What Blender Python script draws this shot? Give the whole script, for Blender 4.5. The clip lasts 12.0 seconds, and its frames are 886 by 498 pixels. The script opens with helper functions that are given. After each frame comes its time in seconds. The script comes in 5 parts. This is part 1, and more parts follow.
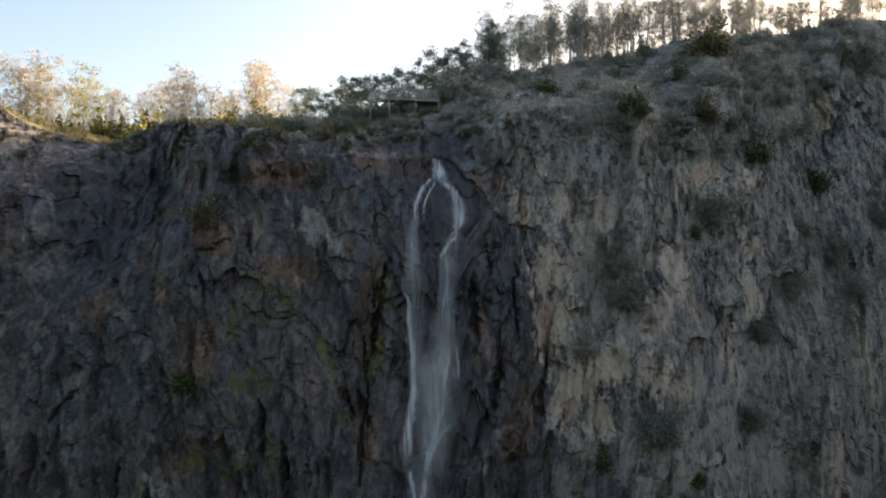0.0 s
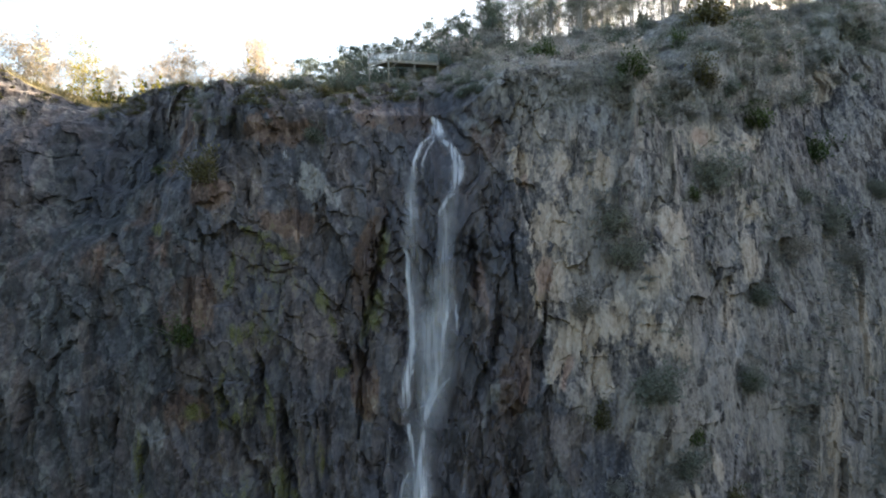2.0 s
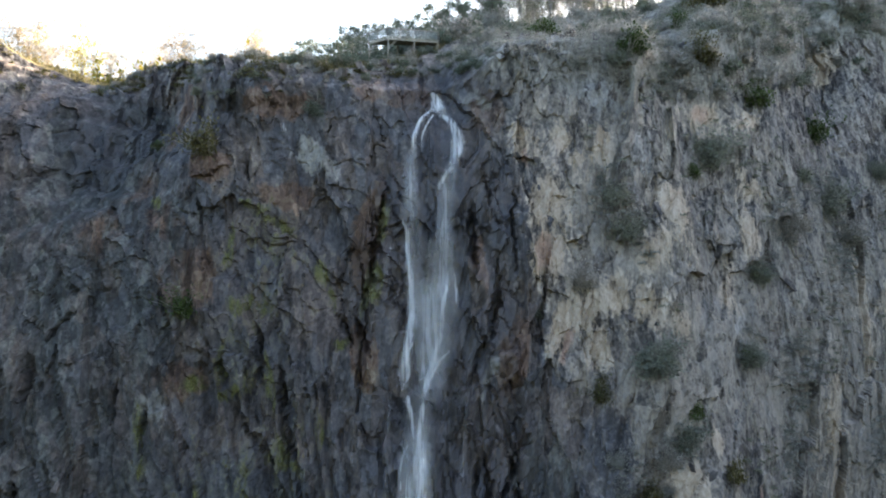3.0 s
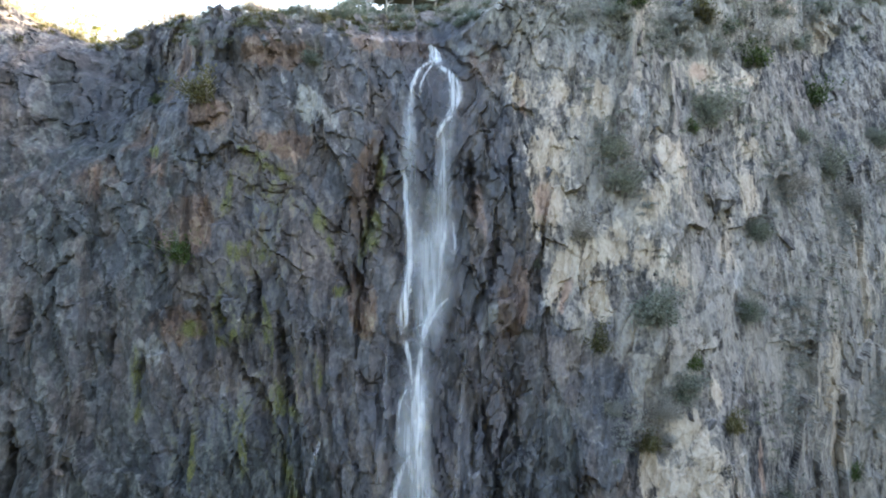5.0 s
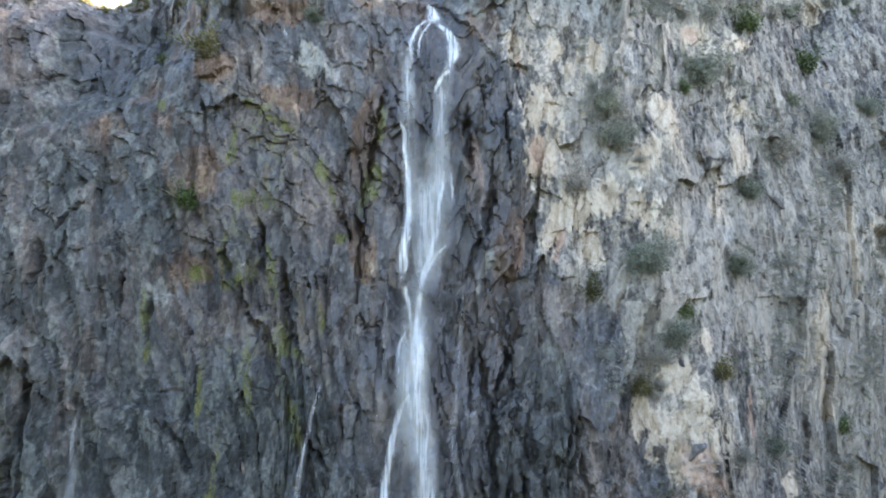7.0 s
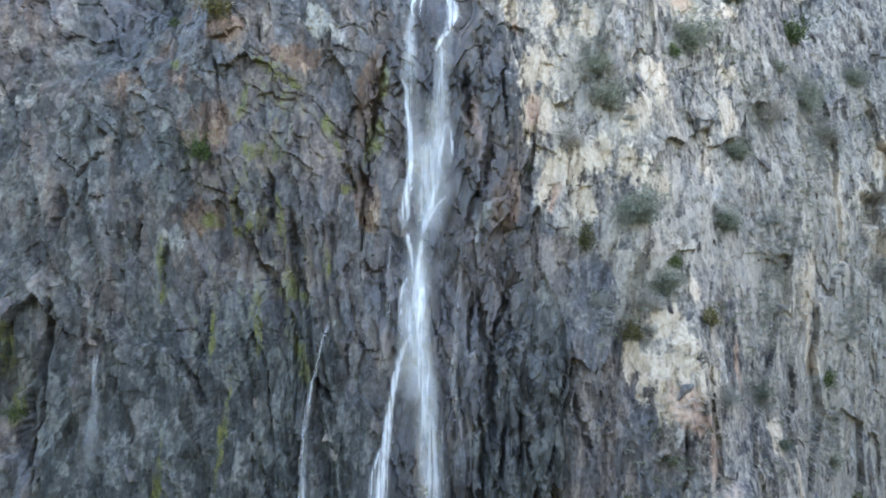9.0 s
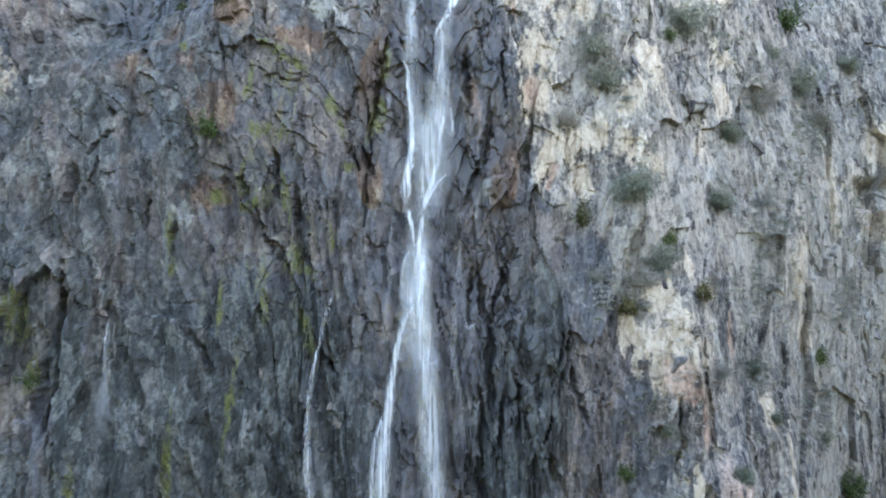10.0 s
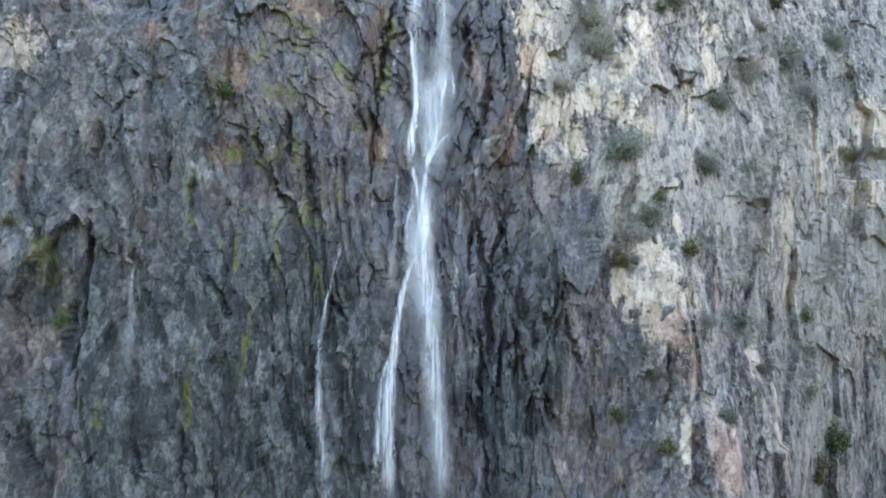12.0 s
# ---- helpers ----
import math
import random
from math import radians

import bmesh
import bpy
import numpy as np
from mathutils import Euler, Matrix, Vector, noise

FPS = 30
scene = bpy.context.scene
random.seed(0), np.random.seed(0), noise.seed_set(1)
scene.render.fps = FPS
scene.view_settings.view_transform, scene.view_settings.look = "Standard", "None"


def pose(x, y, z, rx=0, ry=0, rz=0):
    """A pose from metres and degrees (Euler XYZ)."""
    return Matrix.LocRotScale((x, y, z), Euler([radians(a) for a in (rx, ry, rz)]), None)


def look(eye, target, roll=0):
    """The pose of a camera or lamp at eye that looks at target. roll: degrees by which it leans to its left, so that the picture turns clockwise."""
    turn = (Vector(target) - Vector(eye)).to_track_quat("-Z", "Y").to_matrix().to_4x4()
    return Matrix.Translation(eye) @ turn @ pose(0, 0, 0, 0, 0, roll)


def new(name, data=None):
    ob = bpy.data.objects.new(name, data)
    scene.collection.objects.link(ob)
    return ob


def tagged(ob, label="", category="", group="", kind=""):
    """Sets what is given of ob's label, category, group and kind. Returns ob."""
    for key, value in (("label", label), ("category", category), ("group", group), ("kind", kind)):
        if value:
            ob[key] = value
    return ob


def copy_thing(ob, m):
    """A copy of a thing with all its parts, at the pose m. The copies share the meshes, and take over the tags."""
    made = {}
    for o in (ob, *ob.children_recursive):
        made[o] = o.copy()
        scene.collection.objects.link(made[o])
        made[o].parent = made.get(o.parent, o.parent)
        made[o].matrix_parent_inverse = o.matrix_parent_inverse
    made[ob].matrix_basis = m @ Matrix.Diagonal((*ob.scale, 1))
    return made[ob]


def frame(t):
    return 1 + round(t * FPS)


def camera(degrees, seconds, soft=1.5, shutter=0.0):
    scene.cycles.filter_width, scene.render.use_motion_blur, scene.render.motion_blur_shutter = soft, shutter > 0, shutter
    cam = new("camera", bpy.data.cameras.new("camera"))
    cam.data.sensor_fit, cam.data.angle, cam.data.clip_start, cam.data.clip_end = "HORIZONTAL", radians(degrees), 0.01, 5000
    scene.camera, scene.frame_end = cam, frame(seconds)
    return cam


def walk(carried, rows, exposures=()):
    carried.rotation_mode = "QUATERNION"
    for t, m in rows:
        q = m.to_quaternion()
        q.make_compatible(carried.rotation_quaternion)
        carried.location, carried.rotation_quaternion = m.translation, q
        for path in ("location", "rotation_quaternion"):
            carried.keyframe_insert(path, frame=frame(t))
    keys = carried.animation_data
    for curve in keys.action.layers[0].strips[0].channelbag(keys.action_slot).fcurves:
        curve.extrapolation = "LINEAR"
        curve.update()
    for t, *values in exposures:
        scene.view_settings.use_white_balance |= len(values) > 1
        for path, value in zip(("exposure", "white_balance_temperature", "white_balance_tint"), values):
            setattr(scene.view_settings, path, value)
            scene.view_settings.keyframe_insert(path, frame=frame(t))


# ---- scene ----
cam = camera(66.0, 12.0, soft=2.0)
METRES, EYE = 34.0, 80.0
ROWS = [
    (0.0, 0.0000, 0.0000, 0.0000, 0.000, 0.000, -0.000),
    (0.5, 0.0007, 0.0004, -0.0360, -0.014, 0.034, 0.010),
    (1.0, 0.0012, -0.0000, -0.0686, -0.027, 0.041, 0.010),
    (1.5, 0.0024, -0.0004, -0.1047, -0.020, 0.034, -0.000),
    (2.0, 0.0032, -0.0003, -0.1412, -0.020, 0.027, -0.020),
    (2.5, 0.0038, -0.0003, -0.1793, -0.034, -0.027, -0.040),
    (3.0, 0.0039, 0.0016, -0.2172, -0.041, -0.143, -0.060),
    (5.0, 0.0080, 0.0031, -0.3787, -0.075, -0.109, -0.010),
    (5.5, 0.0093, -0.0056, -0.4186, -0.088, -0.116, 0.010),
    (6.0, 0.0110, -0.0198, -0.4581, -0.088, -0.109, 0.040),
    (6.5, 0.0122, -0.0404, -0.4979, -0.095, -0.116, 0.050),
    (7.0, 0.0136, -0.0652, -0.5378, -0.088, -0.123, 0.060),
    (9.0, 0.0154, -0.1788, -0.6985, -0.007, -0.163, 0.130),
    (9.5, 0.0161, -0.2101, -0.7382, 0.020, -0.184, 0.130),
    (10.0, 0.0166, -0.2425, -0.7773, 0.061, -0.197, 0.120),
    (10.5, 0.0164, -0.2775, -0.8162, 0.116, -0.211, 0.110),
    (11.0, 0.0165, -0.3145, -0.8557, 0.163, -0.225, 0.120),
    (11.5, 0.0164, -0.3521, -0.8950, 0.204, -0.238, 0.140),
    (12.0, 0.0171, -0.3891, -0.9344, 0.252, -0.245, 0.160),
]
STOPS = ((0.0, 2.2, 7250, 13), (2.0, 2.9, 6900, 12), (2.5, 3.18, 6850, 12), (3.0, 3.4, 6820, 12), (5.0, 4.2, 6900, 13), (7.0, 4.6, 7020, 13), (9.5, 4.78, 7050, 13), (12.0, 4.85, 7050, 13))
walk(cam, [(t, pose(METRES * x, METRES * y, EYE + METRES * z, 90 + pitch, roll, yaw)) for t, x, y, z, yaw, pitch, roll in ROWS], STOPS)

# world: clear evening sky, the low sun stands behind the ridge to the right
SUN_TURN, SUN_UP = 49.0, 16.0          # degrees right of straight ahead, and above the horizon
world = bpy.data.worlds.new("sky")
scene.world = world
world.use_nodes = True
wn = world.node_tree.nodes
sky = wn.new("ShaderNodeTexSky")
sky.sky_type = "NISHITA"
sky.sun_disc = False
sky.sun_elevation = radians(SUN_UP)
sky.sun_rotation = radians(SUN_TURN)
sky.altitude = 600
sky.air_density, sky.dust_density, sky.ozone_density = 1.0, 4.6, 1.0
wn["Background"].inputs[1].default_value = 0.085
world.node_tree.links.new(sky.outputs[0], wn["Background"].inputs[0])

sun = new("sun", bpy.data.lights.new("sun", "SUN"))
sun.data.energy, sun.data.angle, sun.data.color = 4.2, radians(0.55), (1.0, 0.86, 0.68)
sun_way = Vector((math.sin(radians(SUN_TURN)) * math.cos(radians(SUN_UP)), math.cos(radians(SUN_TURN)) * math.cos(radians(SUN_UP)), math.sin(radians(SUN_UP))))
sun.matrix_world = look(sun_way * 400 + Vector((0, 0, 100)), (0, 0, 100))

# ---- noise in numpy ----


def hashed(i, j, seed):
    """Random numbers in 0..1 for whole numbers i, j."""
    h = (i.astype(np.int64) * 374761393 + j.astype(np.int64) * 668265263 + seed * 974634777) & 0xFFFFFFFF
    h = ((h ^ (h >> 13)) * 1274126177) & 0xFFFFFFFF
    h = ((h ^ (h >> 16)) * 2246822519) & 0xFFFFFFFF
    return ((h ^ (h >> 15)) & 0xFFFFFF) / float(0x1000000)


def soft_step(a, b, t):
    s = np.clip((t - a) / (b - a), 0, 1)
    return s * s * (3 - 2 * s)


def value_noise(u, v, seed):
    i, j = np.floor(u), np.floor(v)
    f, g = u - i, v - j
    f, g = f * f * (3 - 2 * f), g * g * (3 - 2 * g)
    top = hashed(i, j, seed) * (1 - f) + hashed(i + 1, j, seed) * f
    low = hashed(i, j + 1, seed) * (1 - f) + hashed(i + 1, j + 1, seed) * f
    return top * (1 - g) + low * g


def cloud(u, v, seed, octaves=4):
    total, size, weight = 0, 1.0, 0.5
    for o in range(octaves):
        total = total + weight * value_noise(u * size, v * size, seed + o * 17)
        size, weight = size * 2.03, weight * 0.5
    return total / (1 - 0.5 ** octaves)


def blocks(u, v, seed):
    """Broken rock: the cell that each place lies in, as a tilted plane; how near it lies to a joint; and a number for the cell."""
    i, j = np.floor(u), np.floor(v)
    near = np.full(u.shape, 9.0)
    second = np.full(u.shape, 9.0)
    plane = np.zeros(u.shape)
    mark = np.zeros(u.shape)
    for a in (-1, 0, 1):
        for b in (-1, 0, 1):
            p, q = i + a, j + b
            du = u - (p + 0.1 + 0.8 * hashed(p, q, seed))
            dv = v - (q + 0.1 + 0.8 * hashed(p, q, seed + 1))
            d = du * du + dv * dv
            closer = d < near
            second = np.where(closer, near, np.minimum(second, d))
            tilt = (hashed(p, q, seed + 2) - 0.5) * 1.9 * du + (hashed(p, q, seed + 3) - 0.5) * 0.8 * dv + 0.8 * (hashed(p, q, seed + 4) - 0.5)
            plane = np.where(closer, tilt, plane)
            mark = np.where(closer, hashed(p, q, seed + 5), mark)
            near = np.where(closer, d, near)
    return plane, np.sqrt(second) - np.sqrt(near), mark


# ---- the form of the cliff: y of the face over x and z ----
# beyond x = 95 an unseen high wing is added, to keep sun off the face
PLAN_X = (-400, -120, -60, -41, -27, -12, 0, 11, 20, 30, 36, 42, 51, 63, 75, 95, 130, 180, 260, 400)
PLAN_Y = (20, 48, 59, 64, 65.6, 68.8, 69.6, 72.2, 74, 76.5, 81.5, 86, 91, 99.5, 105.5, 112, 96, 52, -20, -100)
RIM_X = (-400, -150, -75, -60, -53.4, -50.2, -46, -41, -39, -36, -33.5, -29.5, -27.5, -24.5, -20, -17, -14, -9, -4.5, -1, 3, 8, 14, 26, 41, 57, 70, 83, 110, 150, 400)
RIM_Z = (112, 106, 103.5, 102.5, 99.4, 95.2, 93.6, 94.2, 95.6, 96.9, 96.1, 95.2, 93.6, 93.9, 93.6, 93.2, 92.6, 93.7, 95.9, 97.8, 102, 106.5, 109.3, 112.3, 115.6, 118.8, 121.4, 124.2, 130, 136, 142)
FINE_W, FINE_E, STEP = -62.0, 86.0, 0.19


def smooth_line(x, xs, ys, width):
    """A line through the plan's corners with its bends rounded."""
    return sum(np.interp(x + k * width, xs, ys) for k in (-1, -0.5, 0, 0.5, 1)) / 5


def rim_height(x):
    return smooth_line(x, RIM_X, RIM_Z, 0.7) + 0.8 * (cloud(x * 0.35, x * 0, 5) - 0.5) + 0.5 * (cloud(x * 1.3, x * 0, 6) - 0.5)


def ledges(x, z, low, high, steps):
    """0 to 1 between two heights, by uneven ledges with upright risers."""
    k = np.clip((z + 6.0 * (cloud(x * 0.22, z * 0.2, 27, 3) - 0.5) - low) / (high - low), 0, 1) * steps
    f = k - np.floor(k)
    return (np.floor(k) + soft_step(0.5, 1.0, f) * 0.6 + 0.4 * f) / steps


def face(x, z):
    """The large form without the breaks."""
    back = np.interp(x, (-60, -41, -20, 10, 22, 30, 40, 55, 80), (0.31, 0.29, 0.2, 0.17, 0.2, 0.3, 0.2, 0.27, 0.3))
    low = np.interp(x, (-60, -41, -20, 10, 22, 30, 40, 55, 80), (0.24, 0.25, 0.21, 0.18, 0.18, 0.30, 0.25, 0.13, 0.05))
    y = smooth_line(x, PLAN_X, PLAN_Y, 4.0) + (z - 60) * np.where(z > 60, back, low)
    shoulder = np.interp(x, (-40, -23, -6, 3, 8, 12, 20, 30, 41, 55, 70), (95, 90.5, 90, 91.5, 95.5, 96.5, 97.5, 98, 104, 108, 114))
    y = y + np.maximum(0, z - shoulder) * np.interp(x, (-40, -23, -12, -6, 2, 8, 12, 20, 30, 41, 55, 70), (0.4, 0.7, 1.0, 1.5, 1.6, 2.2, 2.6, 2.3, 1.75, 1.75, 1.25, 0.4))
    # the notch at the head of the western wall, the chute of the fall, and the lip over it
    y = y + 11 * np.exp(-((x + 36.5) / 7.2) ** 2) * ledges(x, z, 72.5, 88, 4) + 15 * np.exp(-((x + 46.0) / 6.0) ** 2) * ledges(x, z, 87.5, 94.0, 3) + 2.6 * np.exp(-((x + 31) / 9.0) ** 2) * soft_step(80, 88, z)
    y = y + 0.6 * np.exp(-((x - 0.2) / 5.5) ** 2) * soft_step(40, 62, z) + 3.2 * np.exp(-((x + 0.5) / 3.6) ** 2) * soft_step(84, 90, z) * (1 - soft_step(91, 95, z))
    # the square-fronted block of the rim west of the fall
    y = y - 0.7 * soft_step(-27.6, -27.0, x) * (1 - soft_step(-15.2, -13.6, x)) * soft_step(87.5, 89.0, z)
    # the gully beside the far eastern wall, and the hollow east of the boss
    y = y + 5.0 * np.exp(-((x - 63) / 4.5) ** 2) * soft_step(86, 100, z) + 1.6 * np.exp(-((x - 34) / 3.5) ** 2) * soft_step(62, 70, z) * (1 - soft_step(90, 97, z))
    # the shaded hollow under the ledge at the far eastern end
    y = y + 3.0 * soft_step(67.3, 68.3, x) * soft_step(59.3, 59.9, z) * (1 - soft_step(63.2, 65.5, z))
    # the folded buttress, the red column beside it, the bulge east of them, the boss above
    y = y - 1.6 * np.exp(-np.abs((x - 29.0 - 0.05 * (z - 36)) / 2.1) ** 3) * (1 - soft_step(44, 50, z)) - 4.4 * np.exp(-np.abs((x - 33.7) / 2.4) ** 3) * (1 - soft_step(26.5, 29.5, z)) - 3.2 * np.exp(-((x - 44) / 4.5) ** 2) * (1 - soft_step(27, 36, z))
    y = y - 1.7 * np.exp(-((x - 23.6) / 3.0) ** 2 - ((z - 56.5) / 3.4) ** 2) + 1.0 * (1 - soft_step(-40.4, -39.2, x)) * (1 - soft_step(36, 50, z))
    y = y + 3.6 * np.exp(-np.abs((x + 38.9 - 0.05 * (z - 40) - 0.7 * (cloud(z * 0.45, z * 0, 29) - 0.5)) / 0.42) ** 3) * soft_step(33.5, 36.5, z) * (1 - soft_step(44, 48, z))
    return y


# deep clefts: x, z, half width, half height, lean
CLEFTS = ((-7.0, 72.9, 0.4, 6.0, 10), (3.4, 73.7, 0.6, 3.7, -4), (5.0, 63.9, 0.5, 6.5, 14), (3.5, 47.0, 0.3, 4.0, 4), (5.0, 48.2, 0.4, 3.5, -8), (6.7, 48.9, 0.3, 2.6, 14), (7.9, 74.2, 0.3, 4.8, -4), (-21.7, 60.4, 0.4, 1.9, 0), (-18.3, 61.7, 0.5, 3.2, -8), (-15.3, 56.1, 0.5, 4.8, -9), (-9.8, 63.9, 0.5, 1.8, -18), (-8.1, 63.3, 0.4, 2.4, -20), (-36.1, 68.4, 0.3, 0.8, -20), (-38.6, 60.0, 0.4, 2.3, 0), (-28.9, 54.7, 0.3, 2.5, -3), (-14.3, 51.8, 0.3, 1.7, -28), (-38.5, 48.2, 0.4, 3.1, 4), (-31.6, 57.5, 0.3, 2.2, 0))
CLEFTS_LOW = ((-39.8, 39.8, 0.8, 4.9, 2), (-38.7, 60.4, 0.4, 2.3, -8), (-36.6, 64.9, 0.3, 1.9, 30), (-25.1, 43.0, 0.3, 3.1, -32), (-12.1, 41.3, 0.3, 2.4, -32), (-27.5, 25.3, 0.4, 4.8, -6), (5.6, 39.9, 0.5, 6.0, 3), (4.4, 30.7, 0.5, 7.9, 0), (6.6, 34.6, 0.3, 4.0, 10), (15.8, 36.8, 0.6, 3.5, -12), (12.9, 28.3, 0.6, 2.7, -16), (27.4, 31.4, 0.5, 5.5, 4), (29.8, 22.5, 1.3, 4.6, 4), (9.1, 36.1, 0.3, 3.9, -14), (10.9, 31.1, 0.3, 3.9, 22), (5.1, 22.9, 0.4, 3.9, 0), (14.3, 39.7, 0.3, 4.1, 8), (-14.5, 34.2, 0.3, 3.8, -4), (-19.3, 55.3, 0.3, 2.7, -20))


def clefts(x, z):
    deep = np.zeros(x.shape)
    wx = x + 1.3 * (cloud(x * 0.5, z * 0.45, 33) - 0.5) + 0.7 * (cloud(x * 1.1, z * 1.5, 34, 3) - 0.5)
    ragged = cloud(x * 0.9, z * 0.8, 36, 3)
    for px, pz, rx, rz, lean in CLEFTS + CLEFTS_LOW:
        c, s = math.cos(radians(lean)), math.sin(radians(lean))
        u, v = (wx - px) * c - (z - pz) * s, (wx - px) * s + (z - pz) * c
        reach = np.sqrt((u / (rx * (0.55 + 0.8 * ragged))) ** 2 + (v / rz) ** 2)
        deep = np.maximum(deep, np.clip(1.8 * (1.1 - reach), 0, 1) * min(2.2, 0.9 + rx))
    return deep


def breaks(x, z):
    """How far the rock stands out from (-) or back into (+) the large form."""
    wx = np.minimum(x, 25) + 0.66 * np.maximum(x - 25, 0) + 1.1 * (cloud(x * 0.25, z * 0.12, 31, 2) - 0.5) * 2 + 0.5 * (cloud(x * 0.7, z * 0.42, 35, 3) - 0.5)
    wz = z + 2.0 * (cloud(x * 0.35, z * 0.2, 41, 2) - 0.5) * 2
    lean = np.interp(x, (-60, -20, 0, 20, 60), (0.14, 0.2, 0.06, -0.25, -0.12))
    s = wx + lean * (wz - 60)
    p0 = blocks(s / 8.0, wz / 24.0, 100)[0]
    p1, j1, m1 = blocks(s / 2.7, wz / 9.0, 200)
    p2, j2, m2 = blocks(s / 1.15 + 0.1 * wz, wz / 3.6, 300)
    p3 = blocks(s / 0.55, wz / 1.5 - 0.3 * s, 400)[0]
    p4, j4, m4 = blocks((s + 0.55 * wz) / 3.0, (wz - 0.5 * s) / 8.0, 500)
    rough = (1 - 0.35 * soft_step(8, 18, x)) * (0.45 + 1.1 * cloud(x * 0.08, z * 0.08, 51, 2)) * (1 - 0.3 * (1 - soft_step(-30, -18, x)))
    split = soft_step(0.46, 0.66, cloud(x * 0.16, z * 0.13, 57, 2))
    east = soft_step(8, 18, x)
    joint = (1 - 0.65 * east) * (np.maximum(1 - j1 / 0.085, 0) * 0.55 * (m1 > 0.45) * split + np.maximum(1 - j4 / 0.06, 0) * 0.65 * (m4 > 0.4) * split + np.maximum(1 - j2 / 0.11, 0) * 0.07 * (m2 > 0.5))
    fluted = soft_step(-42, -36, x) * (1 - soft_step(-12, -6, x)) * (1 - soft_step(54, 64, z)) 
    flutes = np.abs(2 * value_noise(s * 0.85, z * 0.07, 63) - 1) * 0.85 + np.abs(2 * value_noise(s * 2.1, z * 0.1, 64) - 1) * 0.35
    folds = 0.5 * (cloud(s * 0.8, z * 0.16, 61, 3) - 0.5) + 0.2 * (cloud(s * 2.2, z * 0.9, 66, 3) - 0.5)
    still = 1 - 0.5 * np.clip(fluted, 0, 1)
    out = 2.0 * p0 * (1 - 0.75 * np.exp(-((x + 0.8) / 5.0) ** 2)) + 1.15 * p1 * rough + 0.5 * p2 * rough * still + 0.2 * p3 * (1 - 0.4 * east) + 0.6 * p4 * rough * still + 0.38 * joint + folds + 1.4 * fluted * flutes
    out = out + 1.2 * (cloud(x * 0.11, z * 0.09, 71, 2) - 0.5) + 1.0 * clefts(x, z)
    calm = 1 - 0.3 * soft_step(-4, 4, z - rim_height(x) + 3)
    return out * calm


def skin(x, z):
    return face(x, z) + breaks(x, z)
# ---- end of the cliff's form ----

# ---- what colours the rock: patches as x, z, half width, half height, lean ----
TAN = ((11.8, 77.6, 2.6, 3.9, -3), (11.4, 71.5, 2.2, 3.2, 12), (18.8, 83.9, 1.4, 2.9, 5), (8.5, 84.3, 1.1, 2.5, 0), (13.7, 85.0, 1.3, 1.9, 0), (26.9, 77.9, 2.6, 3.2, 5), (24.3, 72.7, 2.0, 2.9, 12), (40.6, 79.8, 1.4, 2.2, 0), (39.5, 74.0, 1.7, 2.7, 0), (40.2, 88.9, 3.3, 1.0, -10), (15.7, 65.4, 2.0, 2.8, 0), (17.1, 61.6, 1.6, 2.8, 0), (19.7, 67.2, 1.5, 2.5, 0), (22.9, 66.6, 1.8, 2.6, 0), (24.3, 65.0, 1.3, 2.3, 0), (35.3, 67.7, 1.2, 3.3, 12), (27.3, 63.8, 1.2, 1.7, 0))
TAN_LOW = ((12.6, 63.9, 1.2, 3.0, 22), (33.2, 89.6, 2.8, 1.6, -10), (51.6, 49.6, 1.3, 5.4, 8), (52.1, 41.3, 0.8, 3.0, 0), (53.3, 54.2, 1.4, 2.7, 0), (64.9, 103.9, 2.7, 4.3, 14), (26.6, 47.4, 2.4, 2.1, 0), (28.1, 44.9, 2.1, 1.5, 0), (21.7, 43.0, 0.9, 2.9, 0), (24.2, 41.7, 0.8, 3.0, 10), (62.3, 62.3, 0.7, 9.1, -3), (30.6, 51.3, 0.9, 1.5, 0))
TAN_FOOT = ((27.3, 42.9, 2.8, 1.5, 0), (25.6, 39.5, 1.7, 3.1, 0), (22.2, 43.6, 0.8, 3.5, -5), (23.1, 40.5, 0.7, 3.5, 10), (29.0, 25.5, 0.9, 4.0, -5), (76.0, 70.7, 4.2, 4.6, 0), (72.7, 57.1, 3.5, 2.9, 0), (62.3, 61.7, 0.8, 8.9, 3), (67.9, 61.1, 0.9, 3.5, 0), (51.7, 49.4, 1.2, 5.1, 0), (51.7, 40.9, 1.0, 3.4, 0), (41.5, 32.7, 1.5, 2.3, 0), (44.6, 23.9, 0.7, 6.7, 5), (-48.9, 71.9, 2.9, 3.6, 0))
PALE = ((18.2, 91.3, 2.0, 3.2, -22), (20.6, 88.8, 0.9, 1.3, -20), (23.4, 84.3, 1.9, 2.3, 0), (24.1, 82.0, 1.1, 0.8, 0), (-14.0, 82.3, 2.5, 1.3, 25), (-11.9, 80.8, 1.3, 1.5, 0), (3.4, 89.3, 2.4, 0.6, 35), (11.9, 63.0, 0.5, 2.9, 22), (5.2, 59.8, 0.4, 3.2, 15), (33.5, 42.3, 0.7, 3.2, 0), (36.4, 63.6, 1.4, 1.4, 0), (-43.7, 72.1, 1.2, 0.7, 0), (52.4, 37.4, 1.0, 1.7, 0), (61.1, 27.1, 0.7, 1.3, 0), (67.1, 43.0, 0.8, 2.8, 0), (-28.5, 57.3, 1.5, 1.2, 0))
